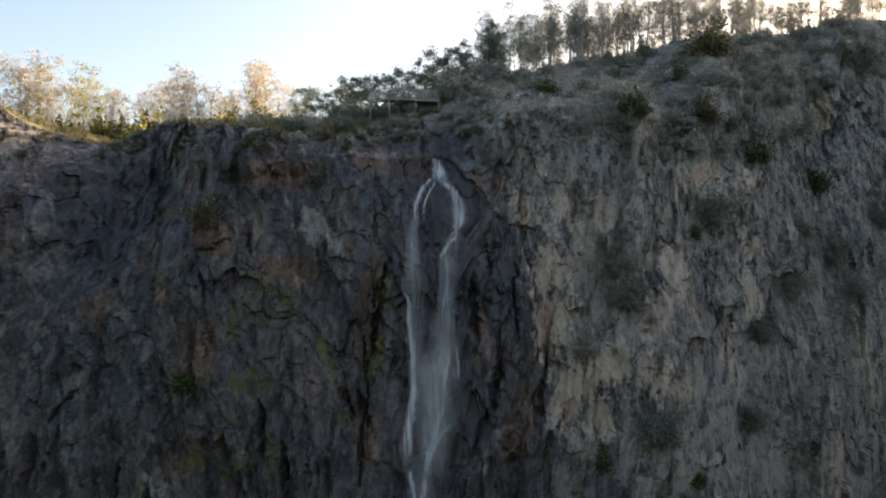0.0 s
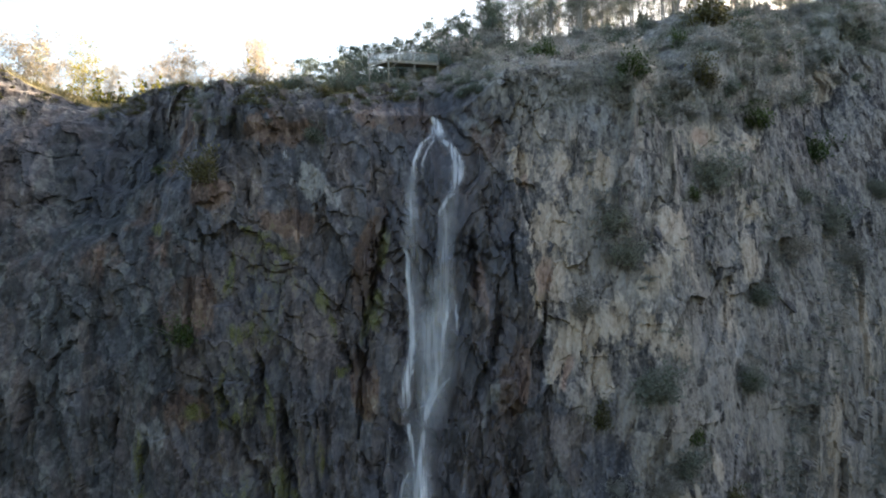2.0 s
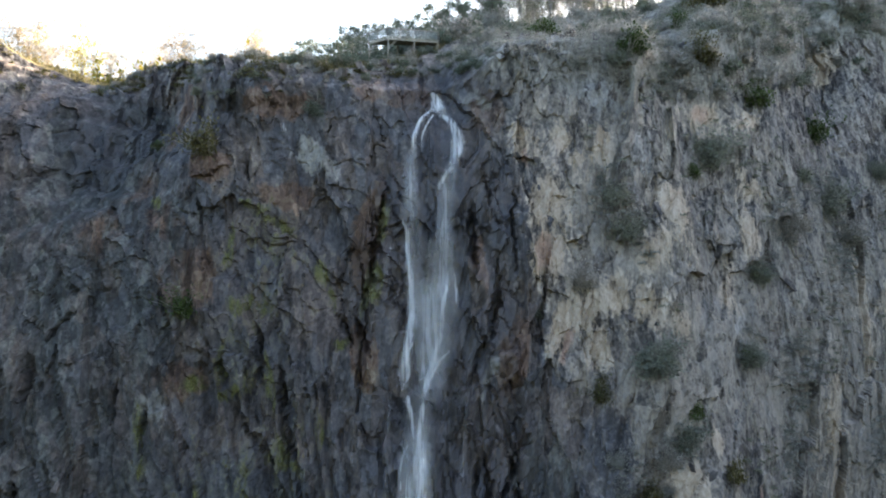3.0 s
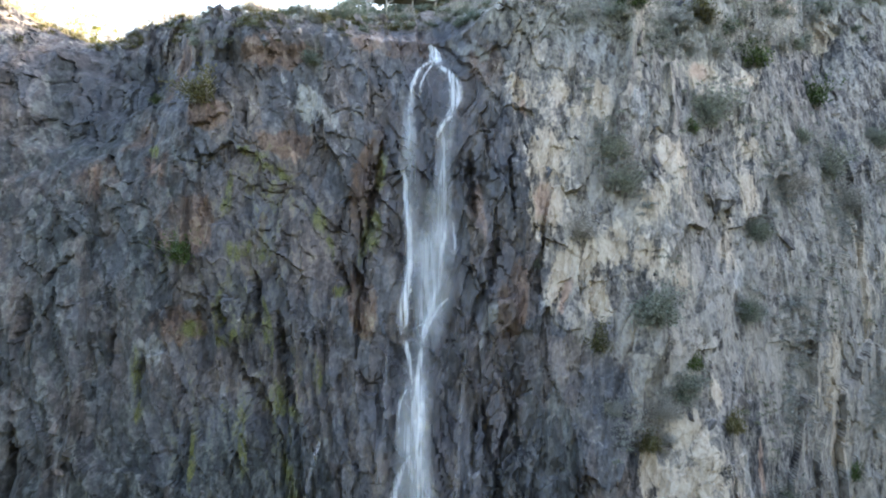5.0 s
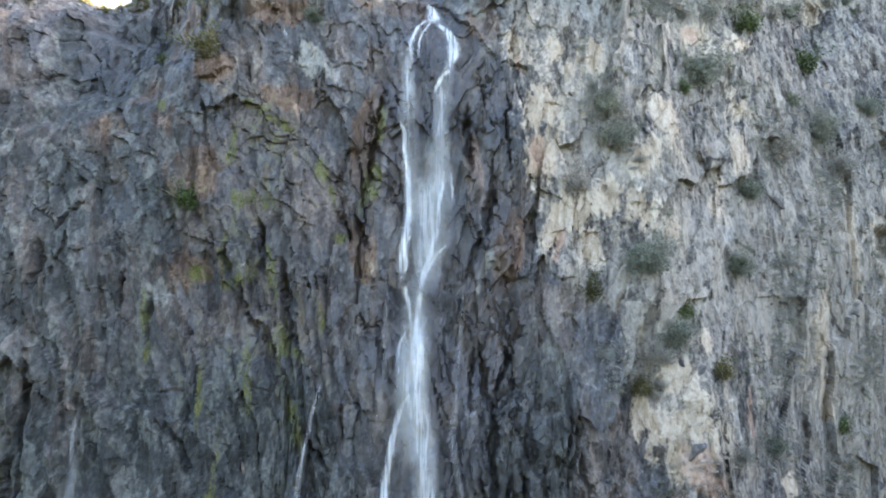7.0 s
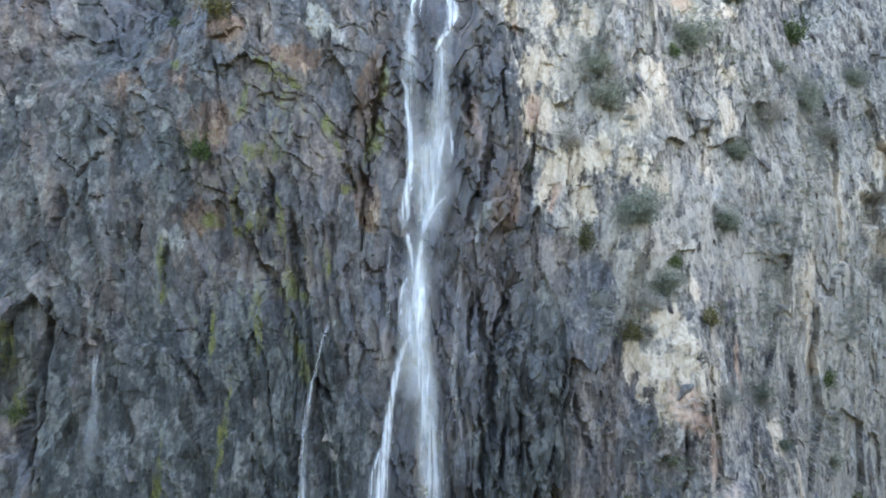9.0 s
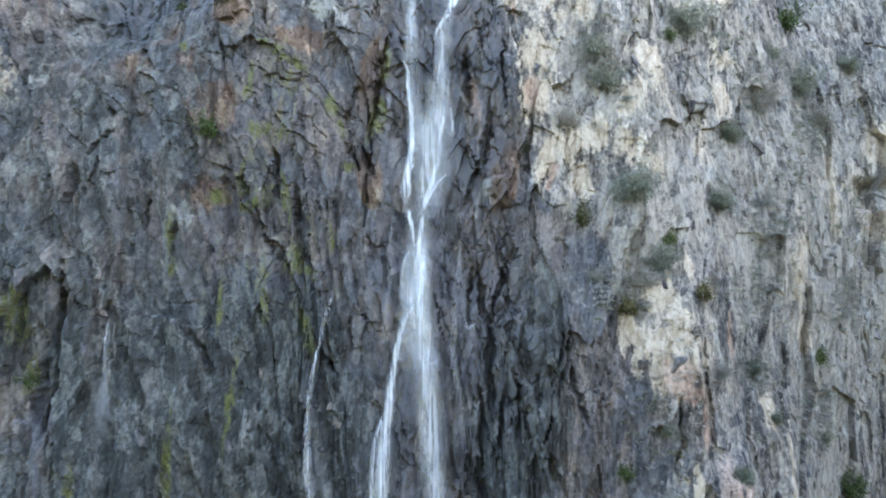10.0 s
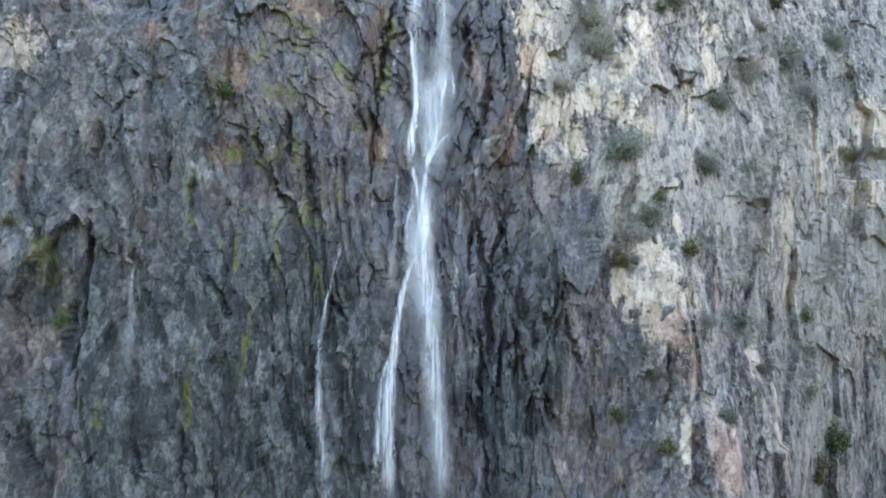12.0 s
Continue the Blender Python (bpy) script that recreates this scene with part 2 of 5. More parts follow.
ORANGE = ((13.2, 62.0, 0.7, 1.8, 30), (11.0, 71.8, 0.9, 2.5, 10), (36.6, 41.8, 0.6, 3.5, 0), (32.7, 89.6, 1.6, 1.2, 0), (9.0, 82.6, 0.6, 1.4, 0), (3.8, 71.8, 0.7, 3.1, -5), (4.5, 69.3, 0.4, 2.4, -8), (-29.3, 75.8, 1.5, 0.7, 40), (-34.5, 73.7, 1.3, 1.5, -20), (-15.2, 76.9, 0.5, 0.5, 0), (27.5, 38.6, 2.2, 2.6, 0), (29.0, 36.8, 2.3, 1.1, 0), (30.7, 33.4, 1.1, 3.4, -8), (33.1, 23.5, 2.3, 5.0, 0))
MOSS = ((-19.5, 76.8, 1.8, 0.5, 25), (-16.7, 74.8, 2.0, 0.6, 20), (-30.3, 77.5, 0.5, 0.7, 0), (-21.8, 72.4, 0.5, 2.1, 0), (-12.4, 69.8, 0.9, 1.6, -20), (-20.1, 67.1, 1.1, 0.9, 0), (-17.7, 66.3, 0.8, 0.7, 0), (-21.9, 60.7, 0.5, 2.2, 0), (-21.0, 58.1, 1.7, 0.8, 0), (-19.0, 59.5, 0.7, 1.7, 0), (-17.1, 58.9, 0.5, 3.4, -8), (-15.5, 52.3, 0.6, 2.2, -10), (-15.4, 51.2, 2.2, 0.5, 8), (-29.3, 54.8, 0.3, 2.7, -4), (-28.7, 51.1, 0.3, 1.3, 0))
MOSS_MORE = ((-23.4, 46.9, 0.3, 3.2, 0), (-19.0, 47.5, 0.4, 2.8, 0), (-6.8, 68.7, 0.5, 2.8, 5), (-12.1, 54.5, 0.4, 2.2, 0), (-10.2, 62.8, 0.8, 0.8, 0), (-7.9, 67.5, 0.4, 2.4, 8), (-24.7, 59.3, 1.0, 0.8, 0), (-11.3, 67.5, 0.4, 1.4, -15), (-6.1, 75.3, 0.5, 2.4, 10), (-42.7, 46.2, 1.2, 3.1, 0), (-41.1, 40.7, 0.9, 1.8, 0), (-14.4, 44.1, 0.7, 2.9, -15), (-27.2, 32.3, 0.5, 4.2, 0), (-21.8, 36.8, 0.4, 4.3, 0), (-35.8, 30.5, 0.7, 1.5, 0))
RUST = ((-17.5, 87.9, 3.7, 1.6, 0), (-29.8, 89.0, 1.3, 2.7, 12), (-24.3, 81.2, 2.6, 1.5, 0), (-32.7, 79.8, 1.8, 2.5, 0), (-32.3, 84.9, 1.9, 1.6, 0), (-34.6, 73.6, 1.7, 2.3, -20), (-28.4, 75.6, 2.3, 1.5, 30), (-25.5, 69.1, 2.6, 2.9, 0), (-25.9, 59.6, 2.2, 1.6, 0), (-16.4, 78.1, 2.7, 1.4, 0), (-7.6, 74.1, 1.4, 5.4, 10), (-7.9, 61.1, 1.5, 3.5, -10), (-4.9, 89.8, 4.5, 1.5, 0), (5.2, 87.7, 1.9, 2.5, -30), (7.5, 61.0, 1.6, 4.1, 12))
WET = ((-0.4, 85.6, 3.9, 4.5, 0), (-0.6, 74.8, 4.7, 10.0, 0), (-0.9, 62.4, 4.8, 9.7, 0), (-1.7, 50.8, 5.2, 9.3, 0), (-1.9, 40.2, 5.6, 7.8, 0), (6.1, 46.7, 2.9, 8.1, 5), (5.2, 69.8, 1.9, 8.0, 5), (-2.5, 28, 7, 10, 0), (-13.2, 36, 1.5, 10, 0), (-37.5, 84, 4.5, 6, 0), (4.8, 78, 3, 11, 0), (-6.5, 71, 2.4, 11, 8), (4.6, 60, 3.2, 9, 8), (6, 52, 3.6, 8, 0), (8, 42, 4.5, 10, 0), (2.5, 91, 5, 3, 30), (-4, 90.5, 4, 2.6, 0))


def patches(x, z, rows, warp=0.3):
    """1 within the patches, falling to 0 about them, with a torn outline."""
    wx = x + warp * 4 * (cloud(x * 0.5, z * 0.22, 81) - 0.5) + warp * 1.6 * (cloud(x * 1.8, z * 0.6, 83) - 0.5)
    wz = z + warp * 9 * (cloud(x * 0.8, z * 0.2, 91) - 0.5) + warp * 3 * (cloud(x * 2.2, z * 0.8, 93) - 0.5)
    most = np.zeros(x.shape)
    for px, pz, rx, rz, lean in rows:
        c, s = math.cos(radians(lean)), math.sin(radians(lean))
        u, v = (wx - px) * c - (wz - pz) * s, (wx - px) * s + (wz - pz) * c
        most = np.maximum(most, np.clip(1.5 - np.sqrt((u / rx) ** 2 + (v / rz) ** 2), 0, 1))
    return most


# ---- materials ----
def material(name, rough=0.9, metal=0.0, spec=0.3):
    m = bpy.data.materials.new(name)
    m.use_nodes = True
    b = m.node_tree.nodes["Principled BSDF"]
    b.inputs["Roughness"].default_value, b.inputs["Metallic"].default_value = rough, metal
    b.inputs["Specular IOR Level"].default_value = spec
    return m, m.node_tree.nodes, m.node_tree.links, b


def noise_at(nodes, links, where, scale, detail=5, rough=0.6, stretch=(1, 1, 1)):
    mapping = nodes.new("ShaderNodeMapping")
    mapping.inputs["Scale"].default_value = stretch
    links.new(where, mapping.inputs[0])
    n = nodes.new("ShaderNodeTexNoise")
    n.inputs["Scale"].default_value, n.inputs["Detail"].default_value, n.inputs["Roughness"].default_value = scale, detail, rough
    links.new(mapping.outputs[0], n.inputs["Vector"])
    return n.outputs[0]


def ramp(nodes, links, value, *stops):
    r = nodes.new("ShaderNodeValToRGB")
    while len(r.color_ramp.elements) < len(stops):
        r.color_ramp.elements.new(0.5)
    for e, (at, colour) in zip(r.color_ramp.elements, stops):
        e.position, e.color = at, (*colour, 1)
    links.new(value, r.inputs[0])
    return r.outputs[0]


def mixed(nodes, links, factor, a, b, blend="MIX"):
    m = nodes.new("ShaderNodeMix")
    m.data_type, m.blend_type = "RGBA", blend
    for socket, value in ((m.inputs[0], factor), (m.inputs[6], a), (m.inputs[7], b)):
        if isinstance(value, (int, float)):
            socket.default_value = value
        elif isinstance(value, tuple):
            socket.default_value = (*value, 1)
        else:
            links.new(value, socket)
    return m.outputs[2]


def sums(nodes, links, kind, a, b, c=None):
    m = nodes.new("ShaderNodeMath")
    m.operation = kind
    for socket, value in zip(m.inputs, (a, b, c)):
        if isinstance(value, (int, float)):
            socket.default_value = value
        elif value is not None:
            links.new(value, socket)
    return m.outputs[0]


def torn(nodes, links, name, grain, low=0.4, high=0.62, much=0.9):
    """The mask of one kind of patch, its border broken by the grain."""
    a = nodes.new("ShaderNodeAttribute")
    a.attribute_name = name
    shifted = sums(nodes, links, "MULTIPLY_ADD", grain, much, sums(nodes, links, "SUBTRACT", a.outputs["Fac"], much / 2))
    r = nodes.new("ShaderNodeMapRange")
    r.interpolation_type = "SMOOTHSTEP"
    links.new(shifted, r.inputs[0])
    r.inputs[1].default_value, r.inputs[2].default_value = low, high
    return r.outputs[0]


def bumped(nodes, links, b, height, strength, distance):
    n = nodes.new("ShaderNodeBump")
    n.inputs["Strength"].default_value, n.inputs["Distance"].default_value = strength, distance
    links.new(height, n.inputs["Height"])
    links.new(n.outputs[0], b.inputs["Normal"])


def rock_material():
    m, n, l, b = material("cliff_rock", 0.85, 0, 0.35)
    where = n.new("ShaderNodeNewGeometry").outputs["Position"]
    broad = noise_at(n, l, where, 0.11, 3)
    streak = noise_at(n, l, where, 1.1, 6, 0.64, (1, 0.6, 0.27))
    grain = noise_at(n, l, where, 2.2, 6, 0.66)
    fine = noise_at(n, l, where, 7.0, 5, 0.75)
    wobble = n.new("ShaderNodeVectorMath")
    wobble.operation = "MULTIPLY_ADD"
    shove = n.new("ShaderNodeTexNoise")
    shove.inputs["Scale"].default_value, shove.inputs["Detail"].default_value = 0.9, 4
    l.new(where, shove.inputs["Vector"])
    l.new(shove.outputs["Color"], wobble.inputs[0])
    wobble.inputs[1].default_value = (0.55, 0.55, 0.55)
    l.new(where, wobble.inputs[2])
    flakes, tilts = [], []
    for scale, stretch, turn in ((0.6, (1, 0.6, 0.4), 0.35), (1.6, (1, 0.6, 0.45), -0.3), (3.6, (1, 0.6, 0.5), 0.25)):
        place = n.new("ShaderNodeMapping")
        place.inputs["Scale"].default_value = stretch
        place.inputs["Rotation"].default_value = (0, turn, 0)
        l.new(wobble.outputs[0], place.inputs[0])
        cell = n.new("ShaderNodeTexVoronoi")
        cell.inputs["Scale"].default_value = scale
        l.new(place.outputs[0], cell.inputs["Vector"])
        part_of = n.new("ShaderNodeSeparateColor")
        l.new(cell.outputs["Color"], part_of.inputs[0])
        flakes.append(part_of.outputs)
        tilts.append(cell.outputs["Color"])
    both = sums(n, l, "MULTIPLY_ADD", streak, 0.32, sums(n, l, "MULTIPLY", grain, 0.3))
    for flake, share in zip(flakes, (0.1, 0.095, 0.06)):
        both = sums(n, l, "MULTIPLY_ADD", flake[0], share, both)
    both = sums(n, l, "ADD", both, 0.04)
    hue = sums(n, l, "MULTIPLY_ADD", flakes[0][1], 0.28, sums(n, l, "SUBTRACT", broad, 0.14))
    grey = ramp(n, l, both, (0.34, (0.022, 0.0225, 0.025)), (0.44, (0.07, 0.0695, 0.076)), (0.54, (0.132, 0.13, 0.137)), (0.66, (0.28, 0.272, 0.272)))
    brown = ramp(n, l, both, (0.33, (0.022, 0.018, 0.017)), (0.46, (0.105, 0.086, 0.077)), (0.67, (0.32, 0.265, 0.225)))
    colour = mixed(n, l, ramp(n, l, hue, (0.4, (0, 0, 0)), (0.62, (0.9, 0.9, 0.9))), grey, brown)
    rust = ramp(n, l, both, (0.38, (0.05, 0.03, 0.022)), (0.5, (0.16, 0.098, 0.068)), (0.64, (0.32, 0.23, 0.165)))
    colour = mixed(n, l, sums(n, l, "MULTIPLY", torn(n, l, "rust", grain, 0.3, 0.6), 0.8), colour, rust)
    cool = ramp(n, l, both, (0.30, (0.08, 0.078, 0.08)), (0.42, (0.155, 0.151, 0.155)), (0.52, (0.222, 0.216, 0.215)), (0.68, (0.34, 0.33, 0.318)))
    warm = ramp(n, l, both, (0.30, (0.11, 0.092, 0.076)), (0.41, (0.21, 0.181, 0.15)), (0.5, (0.295, 0.26, 0.217)), (0.66, (0.41, 0.37, 0.315)))
    drift = noise_at(n, l, where, 0.28, 6, 0.65, (1, 1, 0.55))
    drift = sums(n, l, "MULTIPLY_ADD", flakes[0][2], 0.16, sums(n, l, "MULTIPLY_ADD", flakes[1][2], 0.1, drift))
    lime = mixed(n, l, ramp(n, l, drift, (0.42, (0.25, 0.25, 0.25)), (0.7, (1, 1, 1))), cool, warm)
    colour = mixed(n, l, torn(n, l, "lime", both, 0.15, 0.8, 2.6), colour, lime)
    veg = ramp(n, l, both, (0.35, (0.085, 0.082, 0.07)), (0.47, (0.225, 0.213, 0.185)), (0.62, (0.4, 0.38, 0.335)))
    colour = mixed(n, l, sums(n, l, "MULTIPLY", torn(n, l, "soil", both, 0.2, 0.8, 2.0), 0.85), colour, veg)
    pale = ramp(n, l, both, (0.36, (0.11, 0.104, 0.1)), (0.46, (0.25, 0.238, 0.222)), (0.58, (0.40, 0.385, 0.355)))
    colour = mixed(n, l, torn(n, l, "pale", both, 0.35, 0.8, 2.4), colour, pale)
    tan = ramp(n, l, both, (0.33, (0.215, 0.162, 0.12)), (0.43, (0.38, 0.302, 0.226)), (0.52, (0.485, 0.4, 0.31)), (0.64, (0.56, 0.485, 0.395)))
    colour = mixed(n, l, sums(n, l, "MULTIPLY", torn(n, l, "tan", both, 0.3, 0.75, 3.4), 0.92), colour, tan)
    orange = ramp(n, l, both, (0.36, (0.20, 0.12, 0.092)), (0.5, (0.43, 0.28, 0.208)), (0.64, (0.56, 0.42, 0.34)))
    colour = mixed(n, l, sums(n, l, "MULTIPLY", torn(n, l, "orange", both, 0.3, 0.9, 2.4), 0.7), colour, orange)
    # dark green-grey tone, its border broken by the streaks
    dark_teal = ramp(n, l, both, (0.33, (0.0115, 0.0138, 0.0138)), (0.47, (0.04, 0.0455, 0.0452)), (0.62, (0.17, 0.178, 0.168)))
    colour = mixed(n, l, sums(n, l, "MULTIPLY", torn(n, l, "dark_teal", streak, 0.22, 0.68, 1.2), 0.88), colour, dark_teal)
    wet = torn(n, l, "wet", streak, 0.4, 0.75, 0.9)
    colour = mixed(n, l, sums(n, l, "MULTIPLY", wet, 0.5), colour, (0.03, 0.028, 0.032))
    moss = ramp(n, l, fine, (0.35, (0.036, 0.041, 0.013)), (0.5, (0.11, 0.115, 0.03)), (0.66, (0.22, 0.215, 0.068)))
    tufts = ramp(n, l, noise_at(n, l, where, 1.5, 7, 0.72, (1, 1, 0.32)), (0.42, (0.12, 0.12, 0.12)), (0.55, (1, 1, 1)))
    colour = mixed(n, l, sums(n, l, "MULTIPLY", sums(n, l, "MULTIPLY", torn(n, l, "moss", both, 0.25, 0.75, 3.0), tufts), 0.85), colour, moss)
    info = n.new("ShaderNodeObjectInfo").outputs["Random"]
    colour = mixed(n, l, 1.0, colour, ramp(n, l, info, (0, (0.86, 0.86, 0.86)), (1, (1.1, 1.08, 1.05))), "MULTIPLY")
    l.new(colour, b.inputs["Base Color"])
    l.new(sums(n, l, "MULTIPLY_ADD", wet, -0.5, 0.88), b.inputs["Roughness"])
    facet = n.new("ShaderNodeNewGeometry").outputs["Normal"]
    for tilt, much in zip(tilts, (0.45, 0.48, 0.34)):
        shift = n.new("ShaderNodeVectorMath")
        shift.operation = "MULTIPLY_ADD"
        l.new(tilt, shift.inputs[0])
        shift.inputs[1].default_value = (much, much, much)
        l.new(facet, shift.inputs[2])
        centred = n.new("ShaderNodeVectorMath")
        centred.operation = "SUBTRACT"
        l.new(shift.outputs[0], centred.inputs[0])
        centred.inputs[1].default_value = (much / 2, much / 2, much / 2)
        facet = centred.outputs[0]
    level = n.new("ShaderNodeVectorMath")
    level.operation = "NORMALIZE"
    l.new(facet, level.inputs[0])
    bumped(n, l, b, sums(n, l, "MULTIPLY_ADD", fine, 0.2, both), 0.4, 0.4)
    l.new(level.outputs[0], b.inputs["Normal"].links[0].from_node.inputs["Normal"])
    return m


def ground_material():
    m, n, l, b = material("dry_grass_ground", 0.95, 0, 0.1)
    where = n.new("ShaderNodeNewGeometry").outputs["Position"]
    patch = noise_at(n, l, where, 0.25, 6)
    fine = noise_at(n, l, where, 6, 5, 0.7)
    a = ramp(n, l, patch, (0.35, (0.075, 0.07, 0.03)), (0.5, (0.17, 0.145, 0.06)), (0.65, (0.20, 0.17, 0.10)))
    l.new(mixed(n, l, 0.6, a, ramp(n, l, fine, (0.3, (0.5, 0.5, 0.5)), (0.7, (1.3, 1.3, 1.2))), "MULTIPLY"), b.inputs["Base Color"])
    bumped(n, l, b, fine, 0.8, 0.2)
    return m


def valley_material():
    m, n, l, b = material("valley_bush", 0.95, 0, 0.1)
    where = n.new("ShaderNodeNewGeometry").outputs["Position"]
    l.new(ramp(n, l, noise_at(n, l, where, 0.08, 8, 0.7), (0.35, (0.02, 0.028, 0.012)), (0.55, (0.06, 0.065, 0.03)), (0.7, (0.12, 0.11, 0.07))), b.inputs["Base Color"])
    return m


def leaf_material(name, dark, mid, light, glow=0.35):
    m, n, l, b = material(name, 0.6, 0, 0.25)
    island = n.new("ShaderNodeNewGeometry").outputs["Random Per Island"]
    info = n.new("ShaderNodeObjectInfo").outputs["Random"]
    colour = ramp(n, l, island, (0.0, dark), (0.5, mid), (1.0, light))
    colour = mixed(n, l, 1.0, colour, ramp(n, l, info, (0, (0.78, 0.82, 0.8)), (1, (1.15, 1.08, 1.0))), "MULTIPLY")
    l.new(colour, b.inputs["Base Color"])
    t = n.new("ShaderNodeBsdfTranslucent")
    l.new(colour, t.inputs[0])
    mix = n.new("ShaderNodeMixShader")
    mix.inputs[0].default_value = glow
    l.new(b.outputs[0], mix.inputs[1])
    l.new(t.outputs[0], mix.inputs[2])
    l.new(mix.outputs[0], n["Material Output"].inputs[0])
    return m


def bark_material(name, dark, light):
    m, n, l, b = material(name, 0.85, 0, 0.2)
    where = n.new("ShaderNodeTexCoord").outputs["Object"]
    grain = noise_at(n, l, where, 2.2, 6, 0.65, (1, 1, 0.3))
    l.new(ramp(n, l, grain, (0.35, dark), (0.65, light)), b.inputs["Base Color"])
    bumped(n, l, b, grain, 0.5, 0.03)
    return m


def wood_material(name, dark, light):
    m, n, l, b = material(name, 0.75, 0, 0.25)
    where = n.new("ShaderNodeTexCoord").outputs["Object"]
    grain = noise_at(n, l, where, 5, 6, 0.7, (0.3, 1, 1))
    l.new(ramp(n, l, grain, (0.3, dark), (0.7, light)), b.inputs["Base Color"])
    bumped(n, l, b, grain, 0.4, 0.01)
    return m


def water_material(name, low, high, thick):
    """Falling water: white threads with air between them."""
    m, n, l, b = material(name, 0.35, 0, 0.5)
    b.inputs["Base Color"].default_value = (0.95, 0.955, 0.96, 1)
    where = n.new("ShaderNodeNewGeometry").outputs["Position"]
    threads = noise_at(n, l, where, 4.2, 6, 0.68, (1, 0.08, 0.05))
    pulses = noise_at(n, l, where, 1.6, 5, 0.65, (1, 0.15, 0.1))
    edge = n.new("ShaderNodeAttribute")
    edge.attribute_name = "body"
    density = sums(n, l, "MULTIPLY", ramp(n, l, sums(n, l, "MULTIPLY_ADD", threads, 0.75, sums(n, l, "MULTIPLY", pulses, 0.25)), (low, (0, 0, 0)), (high, (thick, thick, thick))), edge.outputs["Fac"])
    t = n.new("ShaderNodeBsdfTranslucent")
    t.inputs[0].default_value = (0.95, 0.955, 0.96, 1)
    froth = n.new("ShaderNodeMixShader")
    froth.inputs[0].default_value = 0.35
    l.new(b.outputs[0], froth.inputs[1])
    l.new(t.outputs[0], froth.inputs[2])
    mix = n.new("ShaderNodeMixShader")
    l.new(density, mix.inputs[0])
    l.new(n.new("ShaderNodeBsdfTransparent").outputs[0], mix.inputs[1])
    l.new(froth.outputs[0], mix.inputs[2])
    l.new(mix.outputs[0], n["Material Output"].inputs[0])
    return m


ROCK = rock_material()
GROUND = ground_material()
VALLEY = valley_material()
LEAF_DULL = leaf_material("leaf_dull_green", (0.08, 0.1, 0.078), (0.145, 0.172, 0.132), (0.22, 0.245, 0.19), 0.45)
LEAF_PALE = leaf_material("leaf_grey_green", (0.13, 0.148, 0.118), (0.215, 0.235, 0.19), (0.31, 0.325, 0.27), 0.45)
LEAF_GREEN = leaf_material("leaf_green", (0.03, 0.05, 0.015), (0.06, 0.095, 0.025), (0.10, 0.14, 0.045))
LEAF_OLIVE = leaf_material("leaf_olive", (0.055, 0.053, 0.022), (0.105, 0.1, 0.042), (0.17, 0.155, 0.07), 0.4)
LEAF_PINK = leaf_material("leaf_dry_pinkish", (0.24, 0.2, 0.15), (0.36, 0.305, 0.235), (0.48, 0.42, 0.335), 0.6)
LEAF_GOLD = leaf_material("leaf_yellow_green", (0.13, 0.125, 0.025), (0.25, 0.225, 0.045), (0.36, 0.31, 0.075), 0.6)
TWIG = leaf_material("twig_grey_brown", (0.25, 0.238, 0.22), (0.36, 0.344, 0.32), (0.47, 0.45, 0.42), 0.45)
GRASS = leaf_material("dry_grass", (0.1, 0.09, 0.045), (0.17, 0.15, 0.075), (0.26, 0.225, 0.12), 0.3)
BARK = bark_material("bark_grey", (0.18, 0.165, 0.15), (0.42, 0.4, 0.37))
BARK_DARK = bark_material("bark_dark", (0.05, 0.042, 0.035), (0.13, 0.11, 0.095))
TIMBER = wood_material("weathered_timber", (0.20, 0.175, 0.14), (0.40, 0.36, 0.30))
MESH_WIRE, *_rest = material("galvanised_mesh", 0.5, 0.6, 0.5)
MESH_WIRE.node_tree.nodes["Principled BSDF"].inputs["Base Color"].default_value = (0.42, 0.43, 0.44, 1)
WATER = water_material("falling_water", 0.34, 0.62, 0.9)
WATER_VEIL = water_material("water_veil", 0.32, 0.66, 0.88)
WATER_THIN = water_material("water_mist", 0.32, 0.7, 0.65)


# ---- mesh helpers ----
def mesh_of(name, verts, faces, mat, smooth=False):
    me = bpy.data.meshes.new(name)
    me.from_pydata([tuple(v) for v in verts], [], [tuple(int(i) for i in f) for f in faces])
    me.materials.append(mat)
    if smooth:
        me.polygons.foreach_set("use_smooth", [True] * len(me.polygons))
    me.update()
    return me


def grid_mesh(name, xyz, mat, smooth=True):
    """A sheet from an array of rows and columns of places."""
    rows, cols = xyz.shape[:2]
    me = bpy.data.meshes.new(name)
    me.vertices.add(rows * cols)
    me.vertices.foreach_set("co", xyz.reshape(-1).astype(np.float32))
    i = (np.arange(rows - 1)[:, None] * cols + np.arange(cols - 1)[None]).reshape(-1)
    quads = np.stack((i, i + 1, i + 1 + cols, i + cols), 1).astype(np.int32)
    me.loops.add(quads.size)
    me.loops.foreach_set("vertex_index", quads.reshape(-1))
    me.polygons.add(len(quads))
    me.polygons.foreach_set("loop_start", (np.arange(len(quads)) * 4).astype(np.int32))
    me.polygons.foreach_set("use_smooth", np.full(len(quads), smooth))
    me.materials.append(mat)
    me.update(calc_edges=True)
    me.validate()
    return me


def paint(me, name, values):
    a = me.attributes.new(name, "FLOAT", "POINT")
    a.data.foreach_set("value", np.asarray(values, dtype=np.float32).reshape(-1))


def part(name, me, parent, label=""):
    ob = new(name, me)
    ob.parent = parent
    return tagged(ob, label)


